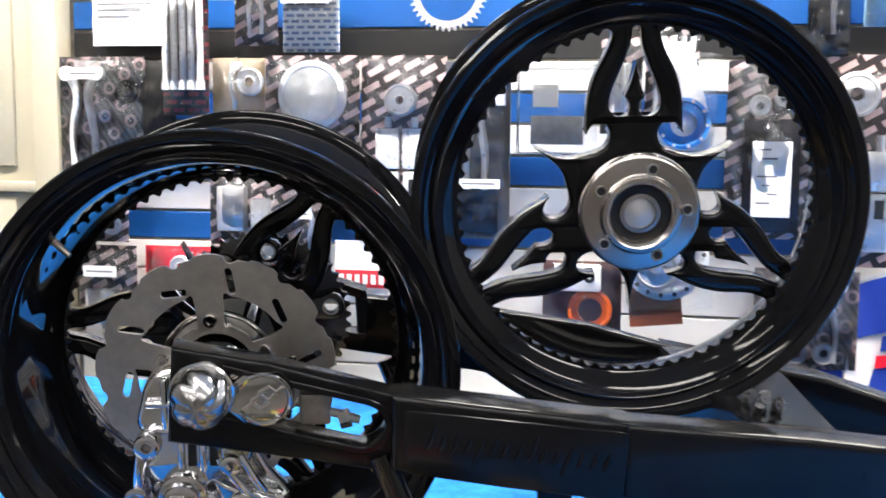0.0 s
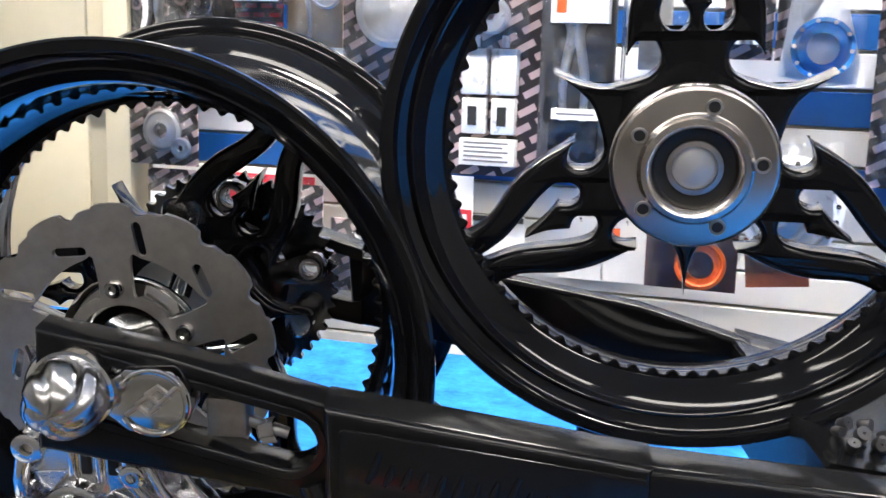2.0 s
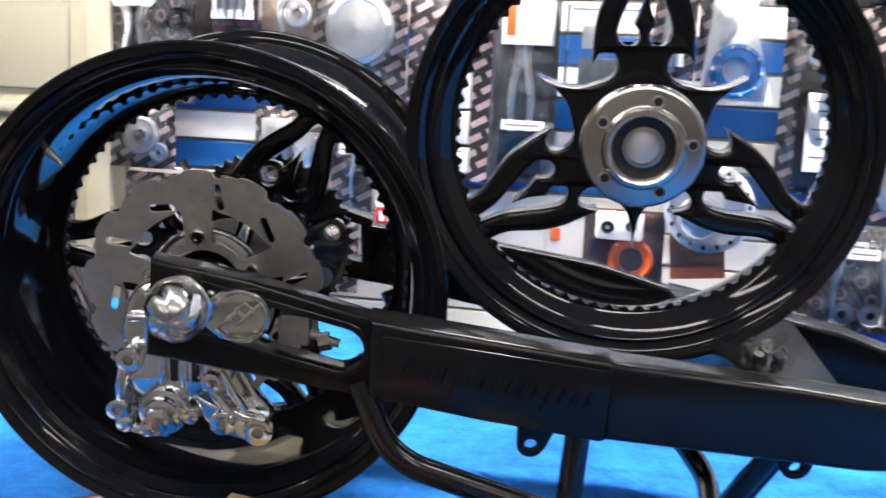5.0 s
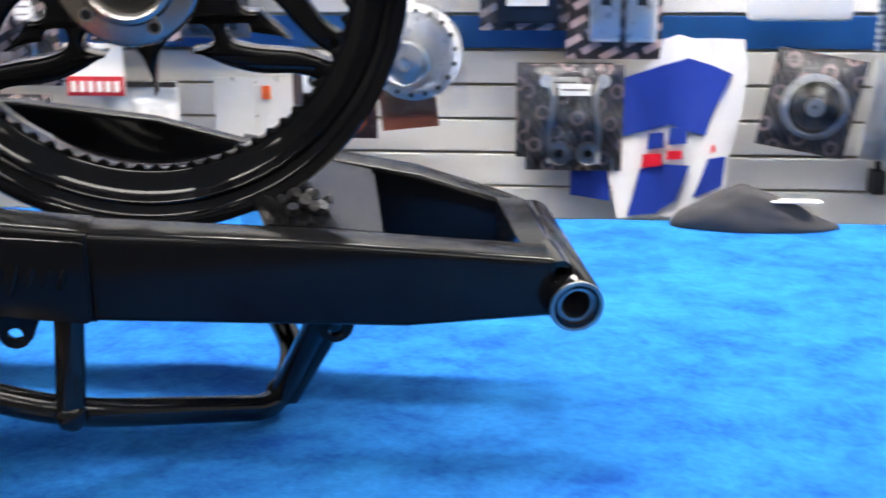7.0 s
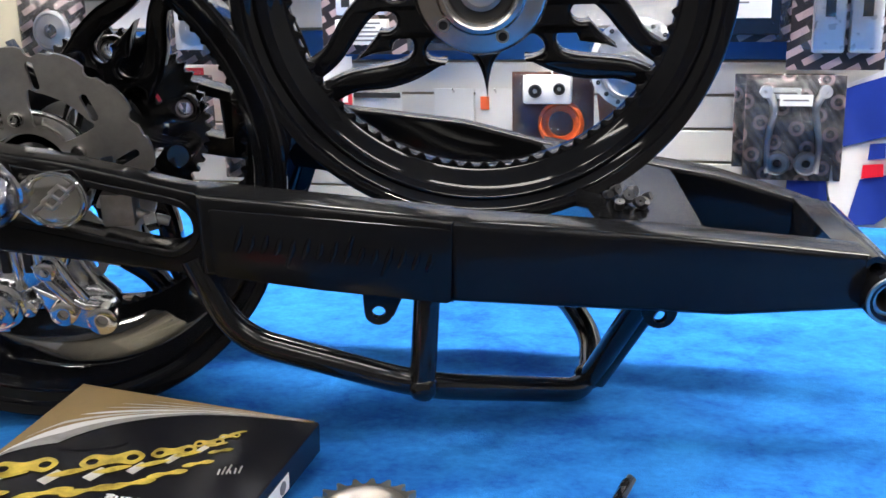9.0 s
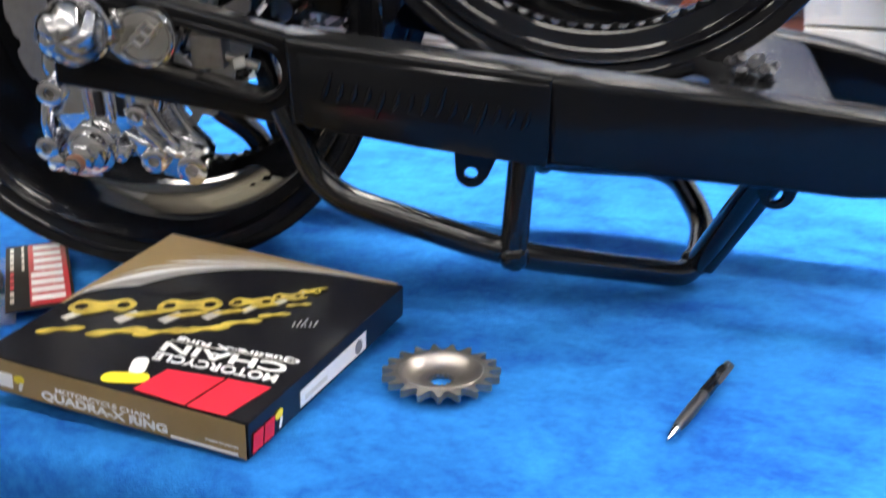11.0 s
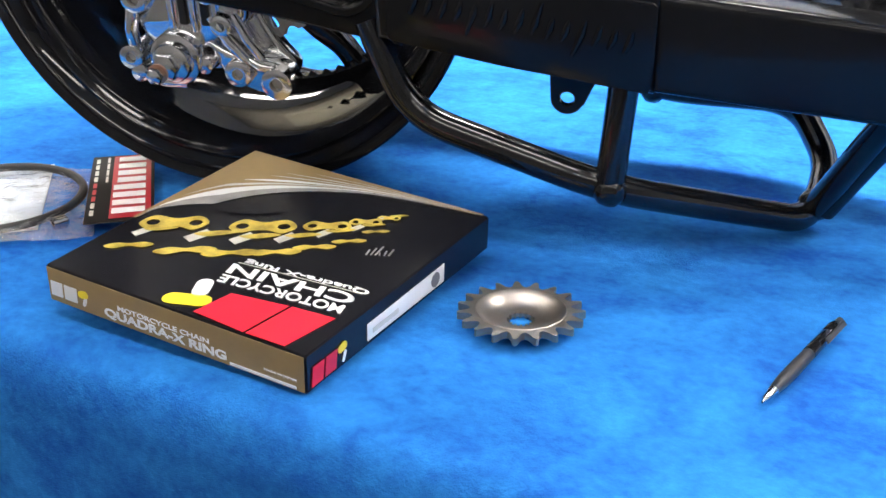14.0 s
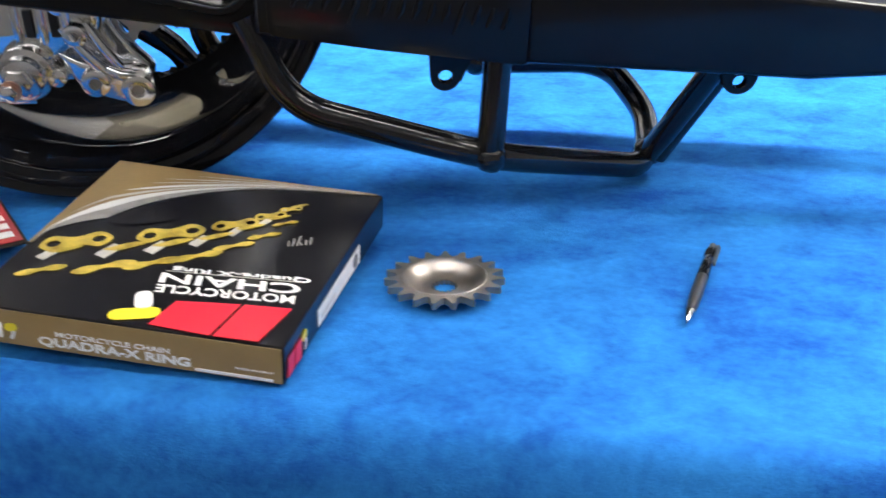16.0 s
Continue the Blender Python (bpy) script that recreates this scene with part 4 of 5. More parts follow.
# the lid's face: a runs to the far left corner, b to the right one
LID = Matrix(((EA.x, EB.x, UP.x, CF.x), (EA.y, EB.y, UP.y, CF.y), (EA.z, EB.z, UP.z, CF.z), (0, 0, 0, 1)))
CURVE = [Vector(p) for p in ((1.0, 0.37), (0.992, 0.515), (0.90, 0.69), (0.713, 0.837), (0.42, 0.945), (0.02, 0.985))]
INNER, OUTER = [], []
for k in range(31):
    s = k / 30 * 5
    q = min(int(s), 4)
    t = s - q
    p0, p1, p2, p3 = (CURVE[max(0, min(5, q + d))] for d in (-1, 0, 1, 2))
    INNER.append(0.5 * (2 * p1 + (p2 - p0) * t + (2 * p0 - 5 * p1 + 4 * p2 - p3) * t * t + (3 * p1 - p0 - 3 * p2 + p3) * t ** 3))
    far = k / 30
    if far < 0.4:
        e = 0.37 + (SPAN[1] - 0.003 - 0.37) * far / 0.4
        OUTER.append(Vector((0.996 + (SPAN[0] - 1) / SPAN[1] * e, e)))
    else:
        a = (SPAN[0] - 0.024) * (1 - (far - 0.4) / 0.6) + 0.02
        OUTER.append(Vector((a, 0.996 + (SPAN[1] - 1) / SPAN[0] * a)))


def lid_band(name, f0, f1, z, material, label=""):
    """A printed band on the lid between two shares of the way from the curve to the far edges."""
    bm = bmesh.new()
    rows = []
    for k, (p, q) in enumerate(zip(INNER, OUTER)):
        rows.append([bm.verts.new(LID @ Vector((*(p + (q - p) * f(k / 30)), z))) for f in (f0, f1)])
    for r0, r1 in zip(rows, rows[1:]):
        bm.faces.new((r0[0], r1[0], r1[1], r0[1]))
    bmesh.ops.recalc_face_normals(bm, faces=bm.faces)
    if sum(f.normal.z for f in bm.faces) < 0:
        bmesh.ops.reverse_faces(bm, faces=bm.faces)
    return part(name, bm, material, chain_box, label)


lid_band("bronze_corner", lambda s: 0.0, lambda s: 1.0, 0.0008, GOLD_CARD, "bronze printed corner")
lid_band("grey_blend", lambda s: -0.32 * math.sin(math.pi * s) ** 0.7, lambda s: -0.02, 0.0006, GREY_PRINT)
for k, (f, wd, mm, late) in enumerate(((-0.05, 0.075, WHITE, 0.0), (0.10, 0.035, LIGHT_PRINT, 0.25), (0.22, 0.06, WHITE, 0.45), (0.38, 0.03, LIGHT_PRINT, 0.5), (0.52, 0.035, LIGHT_PRINT, 0.55), (0.70, 0.02, LIGHT_PRINT, 0.6))):
    def mid(s, f=f):
        return f * (1.25 - 0.5 * s)

    def half(s, wd=wd, late=late):
        q = max(0.0, (s - late) / (1 - late))
        return wd * math.sin(math.pi * q) ** 0.6

    lid_band("swoosh", lambda s: mid(s) - half(s), lambda s: mid(s) + half(s), 0.0014 + 0.0002 * k, mm, "pale curved printed stripe")
part("dark_oval", flat_print(rotated(smooth_outline([(-0.12, 0.0), (-0.08, 0.035), (0.0, 0.045), (0.09, 0.03), (0.13, 0.0), (0.08, -0.03), (0.0, -0.035), (-0.08, -0.025)], 5), 2.75, 0.735, 0.615), LID, 0.0010), BLACK_CARD, chain_box, "dark printed oval")
LINKS = [(0.865, 0.41, 0.074), (0.597, 0.538, 0.072), (0.415, 0.645, 0.052), (0.325, 0.735, 0.036), (0.275, 0.80, 0.026)]
for a, b, sz in LINKS:
    d = math.atan2(0.066, -0.119)
    shape = smooth_outline([(-1.55, 0.1), (-1.0, 0.68), (-0.35, 0.42), (0.35, 0.42), (1.0, 0.68), (1.55, 0.0), (1.0, -0.68), (0.0, -0.4), (-1.0, -0.68)], 4)
    shape = rotated([(x * sz, z * sz) for x, z in shape], d, a, b)
    eyes = [rotated([(sz * (e + 0.3 * math.cos(t)), sz * 0.3 * math.sin(t)) for t in np.linspace(0, 5.9, 12)], d, a, b) for e in (-0.95, 0.95)]
    part("gold_link", flat_print(shape, LID, 0.0006 + 0.0006 * (sz < 0.067), eyes), YELLOW, chain_box, "printed gold chain link")
for a, b, sz in ((0.875, 0.22, 0.058), (0.70, 0.286, 0.074), (0.565, 0.345, 0.07), (0.45, 0.42, 0.062), (0.365, 0.51, 0.052), (0.295, 0.60, 0.042), (0.26, 0.70, 0.034)):
    shape = rotated([(x * sz, z * sz) for x, z in smooth_outline([(-1.35, 0.05), (-0.8, 0.38), (0, 0.16), (0.8, 0.38), (1.35, 0.05), (0.7, -0.26), (0, -0.12), (-0.7, -0.26)], 4)], 2.52, a, b)
    part("gold_link", flat_print(shape, LID, 0.0006), YELLOW, chain_box, "printed gold chain link")
    pin = rotated([(x * sz, z * sz) for x, z in ((-0.3, -0.45), (0.3, -0.45), (0.34, 0.7), (-0.26, 0.7))], 0.35, a + 0.035, b + 0.085)
    mid = rotated([(x * sz, z * sz) for x, z in smooth_outline([(-0.9, 0.0), (-0.3, 0.3), (0.5, 0.22), (1.0, 0.05), (0.4, -0.18), (-0.4, -0.12)], 4)], 2.5, a + 0.0, b + 0.135)
    part("gold_link", flat_print(mid, LID, 0.0008), YELLOW, chain_box, "printed gold chain link")
    part("silver_pin", flat_print(pin, LID, 0.0005), LIGHT_PRINT, chain_box)
for k in range(6):
    part("print_bar", flat_print([(0.19 - k * 0.013, 0.55 + 0.006 * k), (0.196 - k * 0.013, 0.55 + 0.006 * k), (0.206 - k * 0.013, 0.585 + 0.02 * (k % 3)), (0.2 - k * 0.013, 0.585 + 0.02 * (k % 3))], LID, 0.0005), GREY_PRINT, chain_box)
# red maker's mark as plain slanted blocks, and the words beside it
for shape in ([(0.078, 0.009), (0.212, 0.006), (0.190, 0.182), (0.045, 0.194)], [(0.222, 0.006), (0.414, 0.018), (0.392, 0.152), (0.200, 0.180)]):
    part("red_block", flat_print(shape, LID, 0.0006), BRIGHT_RED, chain_box, "red printed block")
MARK_YELLOW = mat("yellow_print", (0.80, 0.66, 0.03), 0.4, vary=0.05, vscale=30)
part("yellow_block", flat_print(capsule(0.09, 0.03, 0.478, 0.06, -0.35), LID, 0.0006), MARK_YELLOW, chain_box, "yellow printed pill")
part("white_block", flat_print(capsule(0.05, 0.026, 0.487, 0.135, 1.1), LID, 0.0006), WHITE, chain_box, "white printed pill")


def lid_text(name, words, a, b, width, height):
    m = LID @ Matrix(((1, -0.27, 0, a), (-0.085, -1, 0, b), (0, 0, 1, 0.0006), (0, 0, 0, 1)))
    letters(name, words, height, m, WHITE, chain_box, width, 0.022)


lid_text("lettering", "MOTORCYCLE", 0.062, 0.266, 0.43, 0.044)
lid_text("lettering", "CHAIN", 0.069, 0.333, 0.44, 0.056)
lid_text("lettering", "Quadra-X Ring", 0.053, 0.380, 0.44, 0.032)
part("print_bar", flat_print([(0.06, 0.343), (0.50, 0.306), (0.50, 0.309), (0.06, 0.346)], LID, 0.0006), LIGHT_PRINT, chain_box)
# the bronze front side
def side_frame(at, along):
    """A frame on one upright side: x along it, y up, z outwards."""
    x = along.normalized()
    z = x.cross(UP)
    return Matrix(((x.x, UP.x, z.x, at.x), (x.y, UP.y, z.y, at.y), (x.z, UP.z, z.z, at.z), (0, 0, 0, 1)))


FRONT = side_frame(F + EA, -EA)
WIDE = EA.length
part("bronze_side", flat_print([(0.0015, 0.0012), (WIDE - 0.0015, 0.0012), (WIDE - 0.0015, HB - 0.0012), (0.0015, HB - 0.0012)], FRONT, 0.0001), GOLD_CARD, chain_box, "bronze printed side")
letters("lettering", "MOTORCYCLE CHAIN", 0.0042, FRONT @ pose(0.072, 0.0128, 0.0006), WHITE, chain_box, 0.086, 0.02)
letters("lettering", "QUADRA-X RING", 0.0086, FRONT @ pose(0.058, 0.0030, 0.0006), WHITE, chain_box, 0.115, 0.035)
letters("lettering", "MADE IN JAPAN", 0.0022, FRONT @ pose(0.206, 0.0078, 0.0006), WHITE, chain_box, 0.027)
part("print_bar", flat_print([(0.176, 0.0022), (0.233, 0.0022), (0.233, 0.0044), (0.176, 0.0044)], FRONT, 0.0006), WHITE, chain_box)
for x0, x1 in ((0.0035, 0.0155), (0.0175, 0.0305)):
    part("white_block", flat_print([(x0, 0.0062), (x1, 0.0062), (x1 + 0.0006, 0.0185), (x0 + 0.0006, 0.0185)], FRONT, 0.0006), WHITE, chain_box, "white printed block")
part("yellow_block", flat_print(capsule(0.004, 0.0032, 0.0375, 0.0155, 0.2), FRONT, 0.0006), MARK_YELLOW, chain_box, "yellow printed pill")
part("white_block", flat_print(capsule(0.005, 0.0016, 0.0385, 0.0095, 1.2), FRONT, 0.0006), WHITE, chain_box, "white printed pill")
# the dark right side with its sticker
SIDE = side_frame(F, EB)
part("sticker", flat_print([(0.0715, 0.0045), (0.1795, 0.0035), (0.1795, 0.0195), (0.0715, 0.0185)], SIDE, 0.0003), WHITE, chain_box, "white paper sticker")
part("stamp", flat_print([(0.1655 + 0.0062 * math.cos(t), 0.0115 + 0.0062 * math.sin(t)) for t in np.linspace(0, 6.0, 20)], SIDE, 0.0009), INK, chain_box)
part("print_bar", flat_print([(0.078, 0.0085), (0.112, 0.0085), (0.112, 0.0125), (0.078, 0.0125)], SIDE, 0.0009), LIGHT_PRINT, chain_box)
for x0, x1 in ((0.0045, 0.0175), (0.0195, 0.0325)):
    part("red_block", flat_print([(x0, 0.0035), (x1, 0.0035), (x1 + 0.002, 0.0185), (x0 + 0.002, 0.0185)], SIDE, 0.0006), BRIGHT_RED, chain_box, "red printed block")
part("yellow_block", flat_print(capsule(0.004, 0.0034, 0.0405, 0.0165, 0.2), SIDE, 0.0006), MARK_YELLOW, chain_box, "yellow printed pill")
part("white_block", flat_print(capsule(0.006, 0.0016, 0.0425, 0.0085, 1.2), SIDE, 0.0006), WHITE, chain_box, "white printed pill")

# small sprocket: a toothed ring over a dished middle
sp = thing("front_sprocket", "small dark steel front sprocket with a dished middle", "sprocket", pose(-0.007, 0.932, -0.001) @ Matrix.Diagonal((1, 1, 0.72, 1)))
SPIN = pose(0, 0, 0, -90)
g = gear(19, 0.0485, 0.0072, -0.0165, -0.0085, [[(0.0335 * math.cos(2 * math.pi * k / 40), 0.0335 * math.sin(2 * math.pi * k / 40)) for k in range(40)]])
bmesh.ops.transform(g, matrix=SPIN, verts=g.verts)
part("toothed_ring", g, GREY_STEEL, sp)
part("dish", lathe([(0.0348, -0.0166), (0.034, -0.0172), (0.0325, -0.0168), (0.0295, -0.0135), (0.026, -0.0085), (0.0225, -0.0055), (0.0185, -0.0042), (0.0175, -0.004), (0.0105, -0.004), (0.0105, 0.0), (0.022, 0.0), (0.0275, -0.003), (0.0348, -0.0095)], 56, axis_m=SPIN), mat("smooth_dish_steel", (0.40, 0.365, 0.33), 0.40, 1.0, vary=0.12, vscale=50, rvary=0.08), sp, "smooth dished steel middle")
spl = bmesh.new()
for k in range(14):
    a = 2 * math.pi * k / 14
    b = box(-0.0008, 0.0088, 0.0, 0.0008, 0.0107, 0.0046)
    bmesh.ops.rotate(b, cent=(0, 0, 0), matrix=Matrix.Rotation(a, 3, "Z"), verts=b.verts)
    me = bpy.data.meshes.new("t")
    b.to_mesh(me)
    spl.from_mesh(me)
    b.free()
    bpy.data.meshes.remove(me)
part("splines", spl, GREY_STEEL, sp)

# pen
P0, P1 = Vector((0.183, 0.893, 0.005)), Vector((0.208, 1.032, 0.0075))
ax = (P1 - P0).normalized()
LEN = (P1 - P0).length
PEN = Matrix.Translation(P0) @ ax.to_track_quat("Y", "Z").to_matrix().to_4x4() @ pose(0, 0, 0, 0, 55)
pen = thing("ballpoint_pen", "slim dark grey ballpoint pen with metal tip", "pen", PEN)
part("grip", lathe([(0.0034, 0.018), (0.0046, 0.032), (0.0050, 0.05), (0.0046, LEN * 0.56), (0.001, LEN * 0.56), (0.001, 0.018)], 24), GUNMETAL, pen, "ribbed dark grey rubber grip")
part("barrel", lathe([(0.0048, LEN * 0.56), (0.0050, LEN * 0.57), (0.0050, LEN * 0.80), (0.0047, LEN * 0.805), (0.0050, LEN * 0.81), (0.0050, LEN - 0.014), (0.0042, LEN - 0.01), (0.001, LEN - 0.01), (0.001, LEN * 0.56)], 24), BLACK_GLOSS, pen, "glossy black barrel")
part("tip", lathe([(0.0007, 0.0), (0.0011, 0.003), (0.002, 0.005), (0.0037, 0.018), (0.0005, 0.018), (0.0005, 0.0)], 20), CHROME, pen, "pointed metal tip")
part("button", lathe([(0.0032, LEN - 0.011), (0.0032, LEN - 0.001), (0.0025, LEN), (0.0003, LEN), (0.0003, LEN - 0.011)], 16), GUNMETAL, pen)
clip = bmesh.new()
box(-0.0022, LEN - 0.045, 0.0066, 0.0022, LEN - 0.009, 0.0082, 0.0006, 1, clip)
box(-0.0022, LEN - 0.016, 0.0046, 0.0022, LEN - 0.010, 0.0075, 0.0006, 1, clip)
part("clip", clip, GUNMETAL, pen)

# bagged brake line with its header card
dl = Vector((0.118, -0.132, 0)).normalized()
pk_m = Matrix(((dl.x, -dl.y, 0, -0.503), (dl.y, dl.x, 0, 1.077), (0, 0, 1, 0.0), (0, 0, 0, 1)))
MATT_BLACK = mat("matt_black_card", (0.012, 0.011, 0.011), 0.6, vary=0.2, vscale=20, spec=0.2)
bl = thing("brake_line_pack", "clear bag with brake line and a red header card", "package", pk_m)
part("header_card", box(0.0, -0.058, 0.012, 0.19, 0.004, 0.0136, 0.0005, 1), MATT_BLACK, bl, "red and black header card")
part("red_panel", box(0.006, -0.036, 0.0142, 0.184, 0.001, 0.0146), RED, bl)
for k in range(8):
    x = 0.012 + k * 0.0212
    low = -0.031 if k < 4 else -0.034
    part("white_block", box(x, low, 0.015, x + 0.0135, -0.004, 0.0153), WHITE, bl, "pale printed block")
for k in range(9):
    part("print_bar", box(0.012 + k * 0.0185, -0.0535, 0.0142, 0.025 + k * 0.0185, -0.050, 0.0145), RED if 3 < k < 7 else LIGHT_PRINT, bl)
for k in range(4):
    part("print_bar", box(0.008 + k * 0.02, -0.0425, 0.0142, 0.024 + k * 0.02, -0.040, 0.0145), LIGHT_PRINT, bl)
bag = bmesh.new()
bmesh.ops.create_grid(bag, x_segments=36, y_segments=30, size=0.5)
for v in bag.verts:
    x, y = v.co.x, v.co.y
    v.co = Vector((0.088 + x * (0.214 - 0.05 * y) + 0.03 * y, -0.135 + y * 0.17, 0.004 + 0.015 * math.cos(math.pi * x) * math.cos(math.pi * y) + 0.0035 * noise.noise((x * 9, y * 9, 4))))
part("bag", bag, plastic("milky_bag_film", milk=0.26), bl, "crinkled clear plastic bag")
paper = box(-0.02, -0.215, 0.002, 0.165, -0.10, 0.003)
part("insert", paper, mat("pale_insert", (0.72, 0.75, 0.78), 0.5, vary=0.08, vscale=12), bl, "pale paper insert")
part("hose", tube([(0.085 + 0.084 * math.cos(t), -0.142 + 0.078 * math.sin(t), 0.007 + 0.001 * t) for t in np.linspace(-0.9, 3.3, 48)], 0.0042, 10), RUBBER, bl, "coiled dark hose")
part("fitting", lathe([(0.006, 0), (0.006, 0.012), (0.003, 0.014), (0.003, 0.0)], 16, axis_m=pose(0.172, -0.085, 0.009, 0, 0, 30)), CHROME, bl, "banjo fitting")

# soft dark bundle at the back of the table
lump = bmesh.new()
bmesh.ops.create_uvsphere(lump, u_segments=48, v_segments=28, radius=1.0)
for v in lump.verts:
    n1 = 1 + 0.16 * noise.noise(v.co * 1.7) + 0.07 * noise.noise(v.co * 5)
    peak = 1.15 - 0.75 * abs(v.co.x + 0.25) ** 1.2
    v.co = Vector((v.co.x * 0.135, v.co.y * 0.04 * n1, max(-0.001, (0.06 + v.co.z) * 0.058 * n1 * max(0.3, peak))))
fb = thing("folded_bag", "dark grey soft fabric bag slumped on the table", "bag", pose(0.735, 2.005, 0.0))
part("body", lump, DARK_FABRIC, fb)
part("tag", box(0.02, -0.03, 0.045, 0.10, -0.005, 0.047), WHITE, fb, "white paper tag")

# ---- packs on the wall ----
def sheet(x0, x1, z0, z1, y, bulge, seed, nx=22, nz=22):
    bm = bmesh.new()
    rows = []
    for j in range(nz + 1):
        rows.append([])
        for i in range(nx + 1):
            s, t = i / nx, j / nz
            d = bulge * (math.sin(math.pi * s) * math.sin(math.pi * t)) ** 0.6 * (1 + 0.35 * noise.noise((s * 5, t * 5, seed))) + 0.004 * noise.noise((s * 11, t * 11, seed + 3))
            rows[-1].append(bm.verts.new((x0 + (x1 - x0) * s, y - d, z0 + (z1 - z0) * t)))
    for a, b in zip(rows, rows[1:]):
        for i in range(nx):
            bm.faces.new((a[i], a[i + 1], b[i + 1], b[i]))
    return bm


def hook(parent, x, z, reach):
    part("hook", tube([(x, reach, z), (x, 0.0, z + 0.004), (x, -0.012, z + 0.012)], 0.0026, 8), CHROME, parent)


def pack(name, label, x0, x1, z0, z1, depth, card, tilt=0.0, bag=0.03, tag=None, holder=True, group="hanging packs"):
    """A hanging pack: card, film, label and peg. Local origin at the card's middle, local -y faces the room."""
    cx, cz, w, h = (x0 + x1) / 2, (z0 + z1) / 2, abs(x1 - x0) / 2, abs(z1 - z0) / 2
    ob = thing(name, label, "package", pose(cx, WALL_Y - depth, cz, 0, tilt, 0), group)
    if card:
        part("card", box(-w, -0.0012, -h, w, 0.0012, h, 0.0005, 1), card, ob)
    if bag:
        part("film", sheet(-w * 0.97, w * 0.97, -h * 0.97, h * 0.94, -0.004, bag, cx * 7 + cz * 3), FILM, ob, "clear plastic film")
    if tag:
        tx, tz, tw, th = tag
        lab = part("paper_label", box(tx - tw, -bag - 0.010, tz - th, tx + tw, -bag - 0.009, tz + th), WHITE, ob, "white paper label")
        n = max(1, int(th / 0.009))
        for k in range(n):
            zz = tz + th - (k + 0.7) * 2 * th / (n + 0.4)
            part("print_bar", box(tx - tw * 0.8, -bag - 0.0108, zz - 0.0018, tx + tw * (0.75 - 0.25 * (k % 3)), -bag - 0.0102, zz + 0.0018), INK, lab)
    if holder:
        hook(ob, 0.0, h - 0.012, depth - 0.004)
    return ob, w, h


def lever(parent, x, z, s, flip=1, material=None):
    pts = rounded([(x, -0.014, z + 0.09 * s), (x + 0.022 * flip * s, -0.016, z + 0.05 * s), (x + 0.006 * flip * s, -0.014, z - 0.03 * s), (x + 0.01 * flip * s, -0.012, z - 0.1 * s)], 0.03 * s, 6)
    part("lever", tube(pts, [0.010 * s - 0.004 * s * k / (len(pts) - 1) for k in range(len(pts))], 10), material or BRIGHT, parent, "polished lever")
    part("pivot", lathe([(0.014 * s, -0.026), (0.014 * s, -0.006), (0.005 * s, -0.006), (0.005 * s, -0.026)], 16, axis_m=pose(x, 0, z + 0.085 * s)), material or BRIGHT, parent)


def disc(parent, x, z, r, material, inner=0.35, thick=0.012, name="disc", label=""):
    return part(name, lathe([(r, -0.004), (r, -thick), (r * 0.86, -thick - 0.004), (r * 0.8, -thick), (r * (inner + 0.1), -thick), (r * inner, -thick - 0.003), (r * inner, -0.004)], 40, axis_m=pose(x, 0, z)), material, parent, label)


def block(parent, x0, x1, z0, z1, d, material, name="block", label="", bev=0.003):
    return part(name, box(x0, -d, z0, x1, -0.003, z1, bev), material, parent, label)


# paper sheets
o, w, h = pack("black_pouch", "soft black pouch hung between two packs", -1.20, -1.10, 0.44, 0.67, 0.05, DARK_FABRIC, bag=0.0)
part("body", sheet(-w, w, -h, h, -0.004, 0.03, 31.0), MATT_BLACK, o)
sh = thing("price_sheet", "white printed paper sheets hung on the slatwall", "paper", pose(-1.225, WALL_Y - 0.03, 0.80))
part("paper", sheet(-0.105, 0.105, -0.09, 0.2, 0, 0.006, 3, 10, 14), WHITE, sh)
for k in range(12):
    part("print_bar", box(-0.085, -0.0125, 0.155 - k * 0.016, 0.06 - 0.03 * (k % 3), -0.0115, 0.159 - k * 0.016), INK, sh)

o, w, h = pack("lever_pack", "bagged pair of polished levers on a dashed card", -1.405, -1.172, 0.385, 0.68, 0.07, RING_CARD, bag=0.028, tag=(-0.03, 0.105, 0.045, 0.014))
lever(o, -0.085, -0.01, 1.35, 1)
lever(o, -0.005, -0.01, 1.35, -1)
disc(o, 0.07, 0.06, 0.03, RUBBER)
o, w, h = pack("bolt_pack", "blister pack of long chrome bolts on red card", -1.11, -0.99, 0.535, 0.86, 0.10, RED_CARD, bag=0.03)
for k in range(5):
    part("chrome_bolt", tube([(-0.045 + k * 0.022, -0.016, -0.09), (-0.045 + k * 0.022, -0.016, 0.13)], 0.009, 12), BRIGHT, o)
    part("bolt_head", lathe([(0.0125, -0.01), (0.0125, 0.012), (0.004, 0.012), (0.004, -0.01)], 6, axis_m=pose(-0.045 + k * 0.022, -0.016, -0.09, 90)), BRIGHT, o)
o, w, h = pack("lever_pack", "small bagged brake levers on dashed card", -0.93, -0.82, 0.705, 0.88, 0.08, PINK_CARD, bag=0.025)
lever(o, -0.02, 0.02, 0.8, 1)
lever(o, 0.025, 0.02, 0.8, -1)
o, w, h = pack("gasket_pack", "blue and white checked packet with a white label", -0.81, -0.668, 0.69, 0.88, 0.07, CHECK_CARD, bag=0.012, tag=(-0.01, 0.055, 0.06, 0.035))
o, w, h = pack("mirror_pack", "bagged chrome mirror stem on tan card", -0.985, -0.85, 0.50, 0.675, 0.09, TAN, bag=0.03)
lever(o, 0.0, 0.0, 0.8, -1)
disc(o, 0.03, 0.03, 0.035, BRIGHT)
